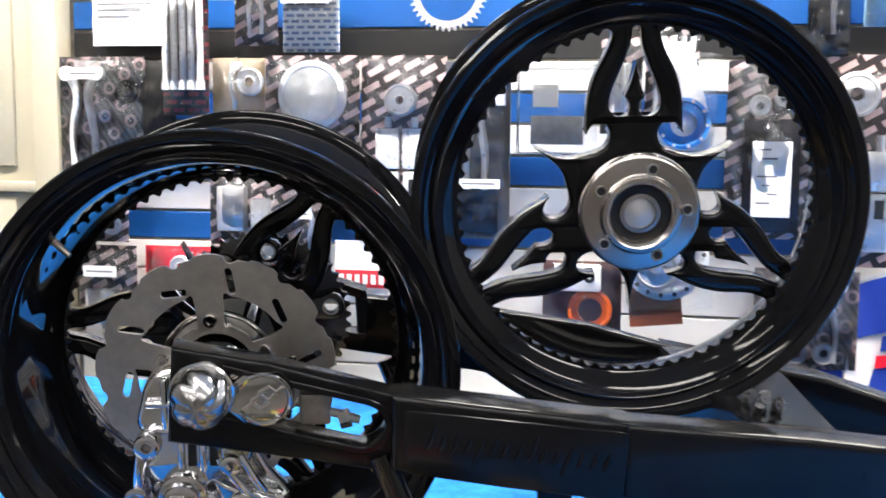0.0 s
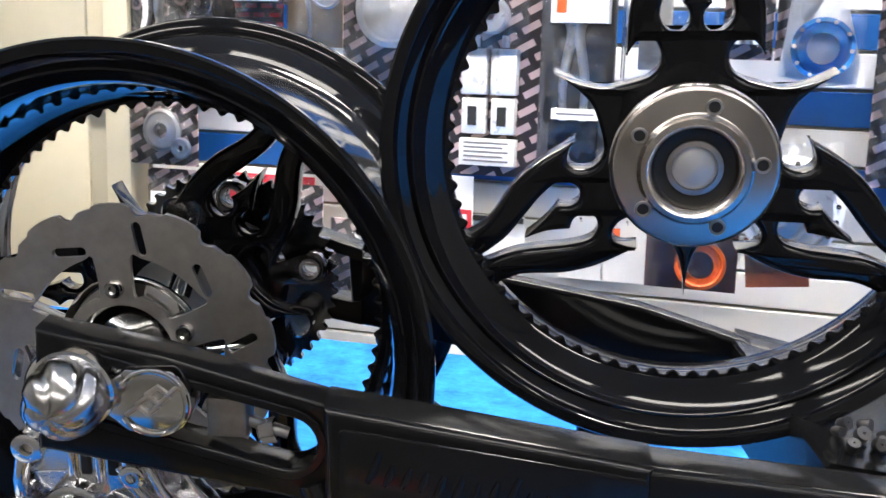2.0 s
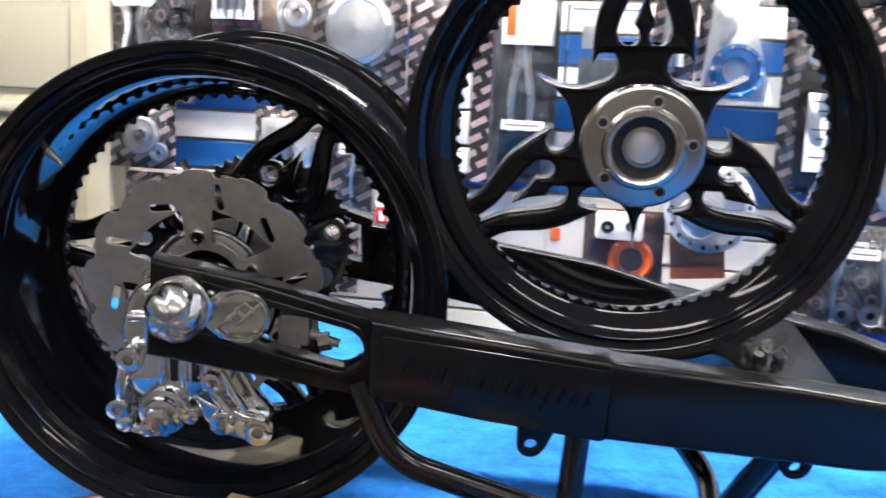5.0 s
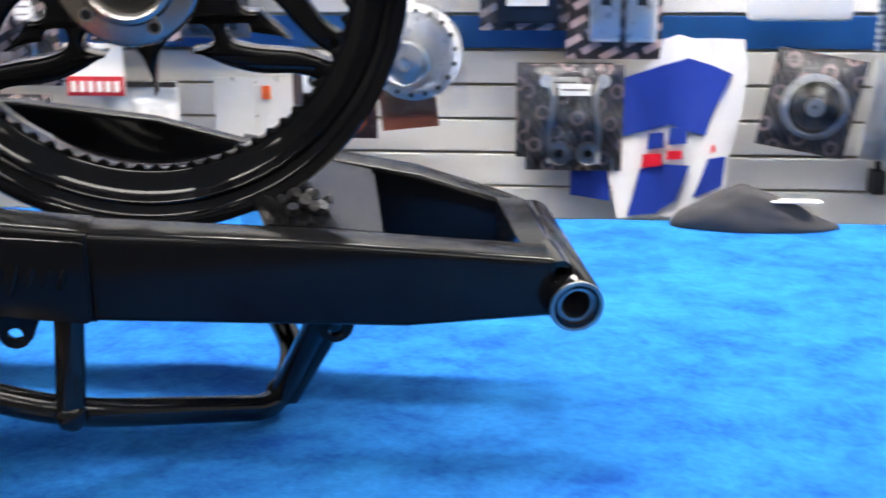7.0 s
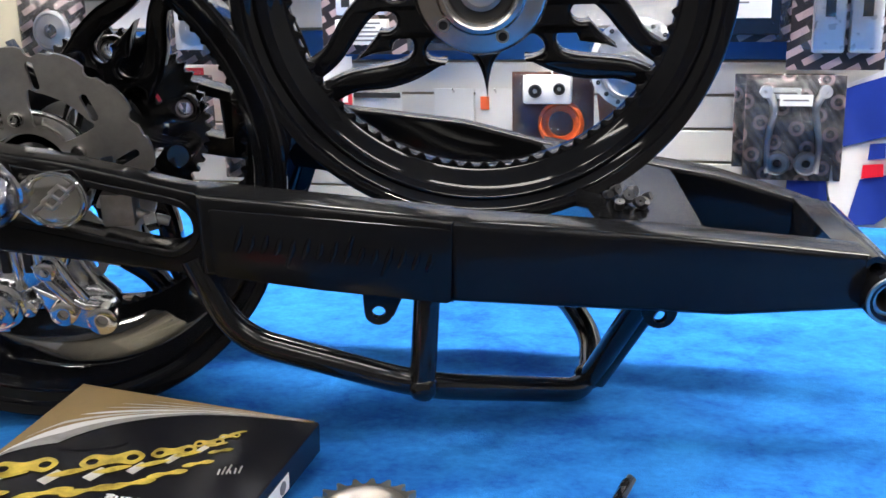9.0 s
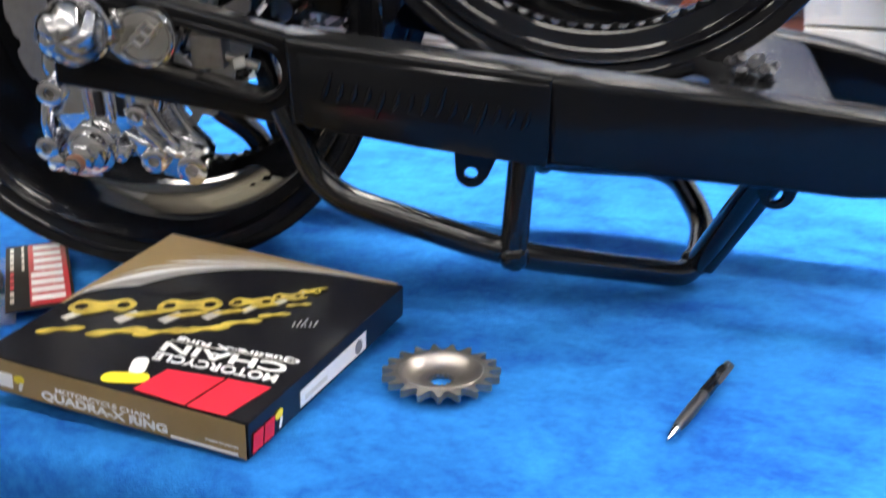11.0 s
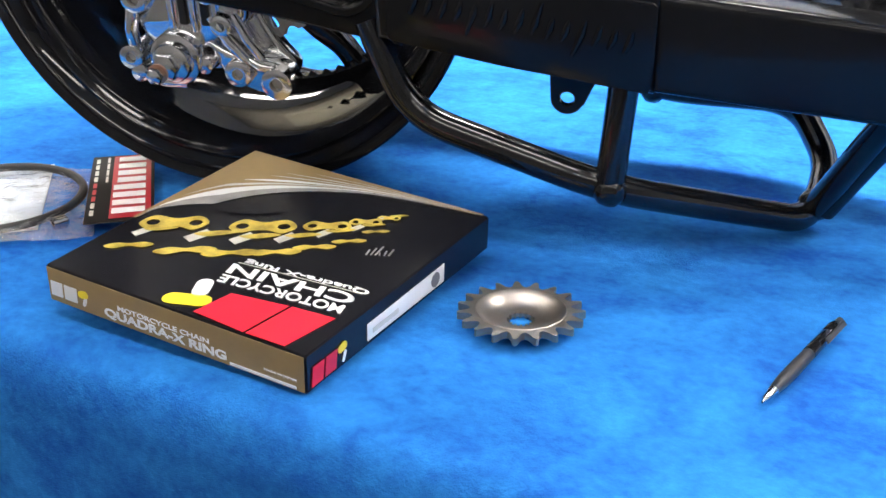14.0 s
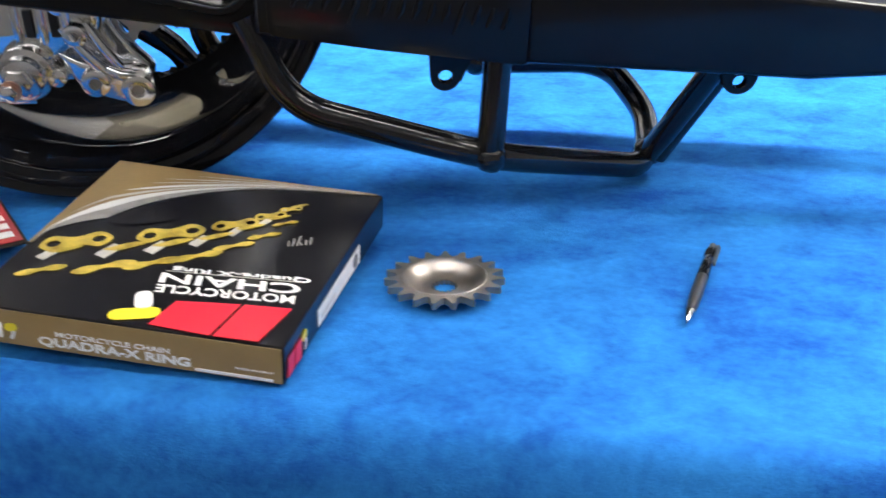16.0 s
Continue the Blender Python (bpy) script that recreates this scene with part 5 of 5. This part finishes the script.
o, w, h = pack("cover_pack", "bagged round polished cover on black dashed card", -0.845, -0.61, 0.40, 0.68, 0.10, PINK_CARD, bag=0.05)
disc(o, 0.005, 0.045, 0.082, mat("pale_cover", (0.8, 0.8, 0.8), 0.3, 0.2, vary=0.1, vscale=20), 0.02, 0.03, "cover", "round pale metal cover")
o, w, h = pack("riser_pack", "four aluminium riser blocks in a bag on black dashed card", -0.608, -0.40, 0.24, 0.68, 0.09, PINK_CARD, bag=0.0)
for x in (-0.062, 0.002):
    block(o, x, x + 0.056, -0.048, 0.048, 0.034, BRIGHT, "riser_block", "pale aluminium riser block", 0.004)
    low = block(o, x + 0.002, x + 0.054, -0.13, -0.054, 0.03, BRIGHT, "riser_block", "slotted aluminium riser block", 0.004)
    # slot's shade laid on as a thin black slab; the block stays uncut
    part("slot", box(x + 0.016, -0.0312, -0.112, x + 0.036, -0.0302, -0.072), RUBBER, low)
    part("rod", tube([(x + 0.028, -0.02, 0.05), (x + 0.028, -0.02, 0.075)], 0.008, 12), BRIGHT, o)
disc(o, -0.004, 0.115, 0.038, BRIGHT, 0.25, 0.03, "cup", "round aluminium cup")
part("film", sheet(-0.085, 0.08, 0.03, 0.215, -0.03, 0.03, 17.0), FILM, o, "crumpled clear film")
lab = block(o, -0.062, 0.058, -0.196, -0.14, 0.032, WHITE, "paper_label", "white printed label", 0.0005)
for k in range(5):
    part("print_bar", box(-0.052, -0.0328, -0.150 - k * 0.0095, 0.046 - 0.012 * (k % 2), -0.0322, -0.146 - k * 0.0095), INK, lab)
ring = thing("chain_ring", "bare silver toothed chain ring hung on the slatwall", "sprocket", pose(-0.40, WALL_Y - 0.09, 0.83))
part("toothed_ring", gear(40, 0.095, 0.008, -0.004, 0.004, [[(0.07 * math.cos(2 * math.pi * k / 40), 0.07 * math.sin(2 * math.pi * k / 40)) for k in range(40)]]), GREY_METAL, ring)
part("ring_spider", prism([(-0.072, -0.008), (0.072, -0.008), (0.072, 0.008), (-0.072, 0.008)], -0.003, 0.003, 0.001, 1), GREY_METAL, ring)
hook(ring, 0.0, 0.07, 0.085)
o, w, h = pack("lever_pack", "long bag of levers with white and orange header card", -0.40, -0.245, 0.25, 0.665, 0.11, mat("smoke_card", (0.10, 0.10, 0.11), 0.35, vary=0.3, vscale=14), bag=0.035, tag=(0.01, -0.075, 0.05, 0.011))
block(o, -0.05, 0.066, 0.105, 0.205, 0.042, WHITE, "header_card", "white header card", 0.001)
block(o, -0.038, -0.018, 0.125, 0.2, 0.0445, ORANGE, "orange_stripe", "", 0.0005)
lever(o, -0.035, 0.03, 1.3, 1)
lever(o, 0.03, 0.03, 1.3, -1)
block(o, -0.05, 0.05, -0.19, -0.09, 0.02, BLACK_CARD, "black_insert", "black printed insert", 0.001)
o, w, h = pack("clear_box", "clear plastic box of small dark parts", -0.225, -0.045, 0.455, 0.665, 0.12, None, bag=0.0)
part("shell", box(-w, -0.05, -h, w, 0.0, h * 0.9, 0.004), FILM_THICK, o, "clear plastic shell")
block(o, -0.06, 0.06, -0.085, -0.02, 0.03, GREY_PRINT, "part_tray", "grey part tray")
block(o, -0.055, 0.0, 0.0, 0.05, 0.034, WHITE, "paper_label", "white paper label", 0.001)
block(o, -0.08, 0.08, 0.085, 0.1, 0.045, WHITE, "header_card", "white header strip", 0.001)
o, w, h = pack("bolt_pack", "bagged chrome rods on black dashed card", 0.06, 0.18, 0.50, 0.76, 0.10, PINK_CARD, bag=0.03)
for k in range(4):
    part("rod", tube([(-0.035 + 0.022 * k, -0.015, -0.07 - 0.01 * (k % 2)), (-0.02 + 0.022 * k, -0.018, 0.09)], 0.0065, 10), BRIGHT, o, "chrome rod")
o, w, h = pack("bolt_pack", "bagged polished joint pieces on dashed card", -0.04, 0.055, 0.50, 0.72, 0.09, PINK_CARD, bag=0.03)
for k in range(3):
    part("rod", tube([(-0.02 + 0.018 * k, -0.015, -0.08), (-0.01 + 0.012 * k, -0.02, 0.05)], 0.009, 10), BRIGHT, o, "chrome rod")
bb = thing("gasket_bag", "white-backed bag holding a translucent blue clutch cover", "package", pose(0.15, WALL_Y - 0.13, 0.565, 0, 4, 0), "hanging packs")
part("card", prism([(-0.06, 0.14), (0.0, 0.14), (0.085, -0.105), (-0.075, -0.10)], -0.002, 0.0), WHITE, bb)
disc(bb, 0.0, -0.04, 0.058, BLUE_GLASSY, 0.5, 0.022, "blue_cover", "translucent blue ribbed cover")
for k in range(10):
    a = k * 0.628
    part("rivet", lathe([(0.004, -0.03), (0.004, -0.01), (0.0005, -0.01), (0.0005, -0.03)], 10, axis_m=pose(0.052 * math.cos(a), 0, -0.04 + 0.052 * math.sin(a))), GREY_METAL, bb)
part("film", sheet(-0.075, 0.07, -0.1, 0.12, -0.006, 0.04, 11.0), FILM, bb, "clear plastic film")
hook(bb, -0.03, 0.12, 0.125)
o, w, h = pack("gasket_kit", "black bag with a large white printed label on dashed card", 0.245, 0.43, 0.265, 0.668, 0.09, PINK_CARD, bag=0.03)
block(o, -0.055, 0.07, -0.185, 0.07, 0.028, BLACK_CARD, "black_box", "glossy black inner box", 0.004)
lab = block(o, -0.035, 0.05, -0.15, 0.02, 0.031, WHITE, "paper_label", "large white printed label", 0.0005)
for k in range(7):
    part("print_bar", box(-0.025 + 0.012 * (k % 3), -0.0318, 0.0 - k * 0.02, 0.005 + 0.015 * (k % 2), -0.0312, 0.004 - k * 0.02), INK, lab)
disc(o, -0.02, 0.1, 0.025, BRIGHT)
disc(o, 0.03, 0.115, 0.02, BRIGHT)
o, w, h = pack("riser_pack", "pair of tall aluminium riser blocks on black dashed card", 0.425, 0.622, 0.205, 0.68, 0.08, PINK_CARD, bag=0.0)
for x in (-0.052, 0.021):
    block(o, x, x + 0.068, -0.066, 0.024, 0.038, BRIGHT, "riser_block", "pale aluminium riser block", 0.006)
    blk = block(o, x + 0.002, x + 0.066, -0.20, -0.070, 0.034, BRIGHT, "riser_block", "slotted aluminium riser block", 0.006)
    # thin black slab for the dark of the slot, on a solid block
    part("slot", box(x + 0.024, -0.0352, -0.125, x + 0.044, -0.0345, -0.083), RUBBER, blk)
    part("rod", tube([(x + 0.034, -0.02, 0.024), (x + 0.034, -0.02, 0.06)], 0.009, 12), BRIGHT, o)
part("shell", sheet(-0.075, 0.08, -0.19, 0.2, -0.038, 0.012, 21.0), FILM_THICK, o, "clear blister shell")
disc(o, 0.0, 0.15, 0.05, BRIGHT, 0.3, 0.02)
o, w, h = pack("glove_bag", "dark narrow bag hanging high on the slatwall", 0.41, 0.50, 0.675, 0.95, 0.1, BLACK_CARD, bag=0.02)
lever(o, 0.0, 0.0, 0.9, 1, GREY_METAL)
o, w, h = pack("tube_bag", "pale blue clear bag of small parts", 0.53, 0.68, 0.74, 0.98, 0.09, mat("pale_blue_card", (0.25, 0.45, 0.6), 0.4, vary=0.2, vscale=20), bag=0.035)
# packs low behind the rear wheel
o, w, h = pack("switch_pack", "bagged grey switch housings on dashed card", -1.0, -0.80, 0.215, 0.39, 0.08, PINK_CARD, bag=0.04)
block(o, -0.07, 0.0, -0.05, 0.06, 0.035, GREY_METAL)
block(o, 0.015, 0.06, -0.06, 0.03, 0.03, BRIGHT)
o, w, h = pack("cable_pack", "bagged chrome fittings on dashed card", -1.40, -1.215, 0.215, 0.38, 0.09, PINK_CARD, bag=0.035)
disc(o, 0.0, 0.0, 0.05, GREY_METAL)
disc(o, 0.05, -0.04, 0.025, BRIGHT)
o, w, h = pack("grip_pack", "red boxed part with chrome pieces in film", -1.185, -0.93, 0.10, 0.205, 0.06, BRIGHT_RED, bag=0.03)
disc(o, -0.03, 0.0, 0.03, BRIGHT)
disc(o, 0.05, -0.01, 0.024, BRIGHT)
o, w, h = pack("fitting_pack", "bagged silver fittings with a white label", -1.36, -1.20, -0.08, 0.205, 0.08, PINK_CARD, bag=0.035, tag=(0.0, 0.08, 0.045, 0.014))
block(o, -0.05, 0.03, -0.12, 0.03, 0.03, GREY_METAL)
for k, (x0, x1, z0, z1) in enumerate(((-0.80, -0.69, 0.14, 0.36), (-1.04, -0.90, 0.02, 0.19), (-0.88, -0.72, -0.06, 0.12))):
    o, w, h = pack("joint_pack", "bagged black and chrome pieces on dashed card", x0, x1, z0, z1, 0.08, PINK_CARD, bag=0.03, tag=(0.0, h * 0.4, 0.02, 0.02))
    lever(o, 0.0, 0.0, 0.7, 1)
    disc(o, 0.02, -0.03, 0.025, BRIGHT if k else RUBBER)
o, w, h = pack("brake_line_pack", "white boxed brake line with a red printed band", -0.675, -0.54, 0.115, 0.235, 0.09, WHITE, bag=0.0)
block(o, -0.066, 0.066, -0.055, -0.012, 0.006, RED, "red_band", "red printed band", 0.001)
for k in range(6):
    part("white_block", box(-0.056 + 0.02 * k, -0.0072, -0.046, -0.044 + 0.02 * k, -0.0062, -0.022), WHITE, o)
o, w, h = pack("gasket_kit", "orange gasket rings in a bag with silver bolts", -0.165, 0.02, 0.03, 0.2, 0.08, mat("brown_card", (0.12, 0.05, 0.04), 0.4, vary=0.3, vscale=20), bag=0.012)
disc(o, 0.02, -0.03, 0.052, ORANGE, 0.55, 0.012, "gasket", "orange rubber gasket")
block(o, -0.065, 0.045, 0.015, 0.08, 0.03, WHITE, "white_piece", "white moulded piece", 0.008)
disc(o, -0.036, 0.045, 0.015, RUBBER, thick=0.032)
disc(o, 0.018, 0.05, 0.013, RUBBER, thick=0.032)
for k, x in enumerate((-0.36, -0.26)):
    o, w, h = pack("card_pack", "plain white carded pack with a small orange mark" if k else "plain white carded pack on a peg", x, x + 0.095, 0.02, 0.155, 0.03, WHITE, bag=0.0)
    if k:
        block(o, -0.035, -0.015, 0.02, 0.05, 0.008, ORANGE, "orange_mark", "", 0.0005)
o, w, h = pack("frame_pack", "white bag with a black clip strip", -0.60, -0.43, 0.03, 0.15, 0.06, None, bag=0.0)
part("white_bag", sheet(-w, w, -h, h, 0, 0.012, 5.0), WHITE, o)
part("clip_strip", box(-w, -0.02, h - 0.012, w, -0.012, h, 0.001, 1), RUBBER, o)
cc = thing("clutch_cover", "bagged polished round cover with drilled edge", "engine cover", pose(0.115, WALL_Y - 0.13, 0.225, 0, -6, 0))
disc(cc, 0.0, 0.0, 0.098, BRIGHT, 0.2, 0.04, "cover")
disc(cc, -0.02, -0.02, 0.05, GREY_METAL, 0.3, 0.055, "inner_boss")
for k in range(18):
    a = k * 0.349
    # holes shown by black discs for their shade; the rim isn't drilled
    part("hole", lathe([(0.005, -0.047), (0.005, -0.04), (0.001, -0.04), (0.001, -0.047)], 10, axis_m=pose(0.086 * math.cos(a), 0, 0.086 * math.sin(a))), RUBBER, cc)
part("film", sheet(-0.1, 0.1, -0.13, 0.12, -0.01, 0.06, 9.0), FILM, cc, "clear plastic film")
part("brown_card", box(-0.09, -0.006, -0.16, 0.03, -0.003, -0.06), mat("rust_card", (0.28, 0.08, 0.04), 0.5, vary=0.3, vscale=20), cc)
hook(cc, 0.0, 0.09, 0.125)
for dx, dy in ((0.0, 0.0), (-0.022, 0.03)):
    o, w, h = pack("lever_pack", "bagged lever pair on dark ring-printed card", 0.345 + dx, 0.549 + dx, -0.03 - dx, 0.196, 0.10 - dy, RING_CARD, bag=0.03, tag=(0.0, 0.065, 0.033, 0.012))
    lever(o, -0.06, 0.0, 0.95, 1, GREY_METAL)
    lever(o, 0.06, 0.0, 0.95, -1, GREY_METAL)
    disc(o, -0.03, -0.075, 0.026, GREY_METAL)
    disc(o, 0.03, -0.075, 0.026, GREY_METAL)
o, w, h = pack("clutch_pack", "round dark clutch part in film on tilted dashed card", 0.842, 1.027, 0.015, 0.22, 0.09, RING_CARD, tilt=10, bag=0.04)
disc(o, 0.005, -0.005, 0.068, BRIGHT, 0.8, 0.02, "outer_ring")
disc(o, 0.005, -0.005, 0.055, RUBBER, 0.3, 0.018, "hub_plate")
disc(o, 0.005, -0.005, 0.02, GREY_METAL, 0.3, 0.024)
o, w, h = pack("clear_pack", "white card with a dark round part in film", 1.05, 1.24, -0.01, 0.20, 0.08, WHITE, tilt=6, bag=0.03)
disc(o, 0.0, 0.0, 0.06, GREY_METAL, 0.7)
disc(o, 0.0, 0.0, 0.042, RUBBER, 0.3)
o, w, h = pack("white_box_pack", "white moulded plastic tray hung on the slatwall", 0.79, 1.0, 0.285, 0.48, 0.08, None, bag=0.0)
block(o, -w, w, -h, h, 0.03, WHITE, "tray", "", 0.014)
o, w, h = pack("clear_bag", "crumpled clear bag of small parts", 1.05, 1.20, 0.225, 0.42, 0.09, CHECK_CARD, bag=0.05)
cam_ob = thing("peg_clip", "small black clip on the slatwall", "clip", pose(1.10, WALL_Y - 0.03, -0.055))
part("body", box(-0.014, -0.02, -0.03, 0.014, 0.028, 0.02, 0.004), RUBBER, cam_ob)
part("arm", tube([(0, 0.0, 0.02), (-0.005, -0.01, 0.04)], 0.006, 10), RUBBER, cam_ob)

# jersey
jer = thing("jersey", "folded white and blue racing jersey with small printed panels", "jersey", pose(0, 0, 0))


def drape(outline, y, material, name, label=""):
    """A cloth panel that follows the folds."""
    bm = prism(outline, y, y + 0.003)
    bmesh.ops.triangulate(bm, faces=bm.faces[:])
    for _ in range(3):
        es = [e for e in bm.edges if e.calc_length() > 0.018]
        bmesh.ops.subdivide_edges(bm, edges=es, cuts=1)
        bmesh.ops.triangulate(bm, faces=[f for f in bm.faces if len(f.verts) > 3])
    for v in bm.verts:
        x, z = v.co.x, v.co.z
        v.co.y += 0.012 * math.sin(34 * x + 9 * z) + 0.01 * noise.noise((x * 9, z * 5, 1.7))
    return part(name, bm, material, jer, label, 60)


drape([(0.546, 0.171), (0.618, 0.205), (0.623, 0.248), (0.659, 0.258), (0.689, 0.248), (0.791, 0.248), (0.802, 0.181), (0.792, 0.064), (0.777, -0.005), (0.773, -0.069), (0.698, -0.134), (0.544, -0.134), (0.525, -0.043), (0.538, 0.085)], 2.57, JERSEY_WHITE, "body")
drape([(0.538, 0.16), (0.564, 0.172), (0.624, 0.196), (0.678, 0.21), (0.733, 0.192), (0.772, 0.176), (0.721, 0.049), (0.677, 0.06), (0.646, 0.072), (0.61, 0.058), (0.552, 0.044), (0.536, 0.086)], 2.563, JERSEY_BLUE, "chest_panel", "blue chest panel")
drape([(0.795, 0.17), (0.789, 0.133), (0.782, 0.074), (0.76, 0.075)], 2.563, JERSEY_BLUE, "sleeve_panel", "blue sleeve panel")
drape([(0.591, -0.028), (0.643, -0.016), (0.692, -0.014), (0.668, -0.093), (0.628, -0.127), (0.566, -0.127)], 2.563, JERSEY_BLUE, "lower_panel", "blue lower panel")
drape([(0.731, -0.001), (0.769, 0.001), (0.764, -0.061), (0.701, -0.083)], 2.563, JERSEY_BLUE, "cuff_panel", "blue cuff panel")
drape([(0.442, -0.028), (0.521, -0.027), (0.529, -0.096), (0.442, -0.09)], 2.575, JERSEY_BLUE, "side_panel", "blue side panel")
for x0, z0, x1, z1, mm in ((0.604, 0.015, 0.638, 0.054, JERSEY_BLUE), (0.646, 0.028, 0.683, 0.069, JERSEY_BLUE), (0.593, -0.025, 0.637, 0.008, BRIGHT_RED), (0.642, -0.005, 0.675, 0.018, BRIGHT_RED), (0.735, 0.010, 0.745, 0.030, BRIGHT_RED)):
    drape([(x0, z0), (x1, z0 + 0.006), (x1 - 0.002, z1), (x0 + 0.002, z1 - 0.004)], 2.559, mm, "print_block", "plain printed block")
hook(jer, 0.665, 0.235, 0.0)
jer.children[-1].matrix_basis = pose(0, WALL_Y, 0)

# cream panel door at the end of the slatwall
door = tagged(new("door_1"), "cream painted panel door beside the slatwall", "door", kind="structure")
door.matrix_basis = pose(-1.44, WALL_Y - 0.07, 0)
part("leaf", box(-0.90, 0.02, FLOOR_Z, 0.0, 0.06, 1.2, 0.003), CREAM, door)
for z0, z1 in ((0.40, 1.1), (-0.35, 0.32), (-0.8, -0.42)):
    for x0, x1 in ((-0.82, -0.49), (-0.41, -0.10)):
        part("panel", box(x0, 0.008, z0, x1, 0.024, z1, 0.007, 2), CREAM, door)
part("rail", box(-0.90, -0.004, 0.335, 0.0, 0.022, 0.362, 0.006), CREAM, door)
part("jamb", box(-0.03, -0.02, FLOOR_Z, 0.038, 0.06, 1.25, 0.004), CREAM, door)
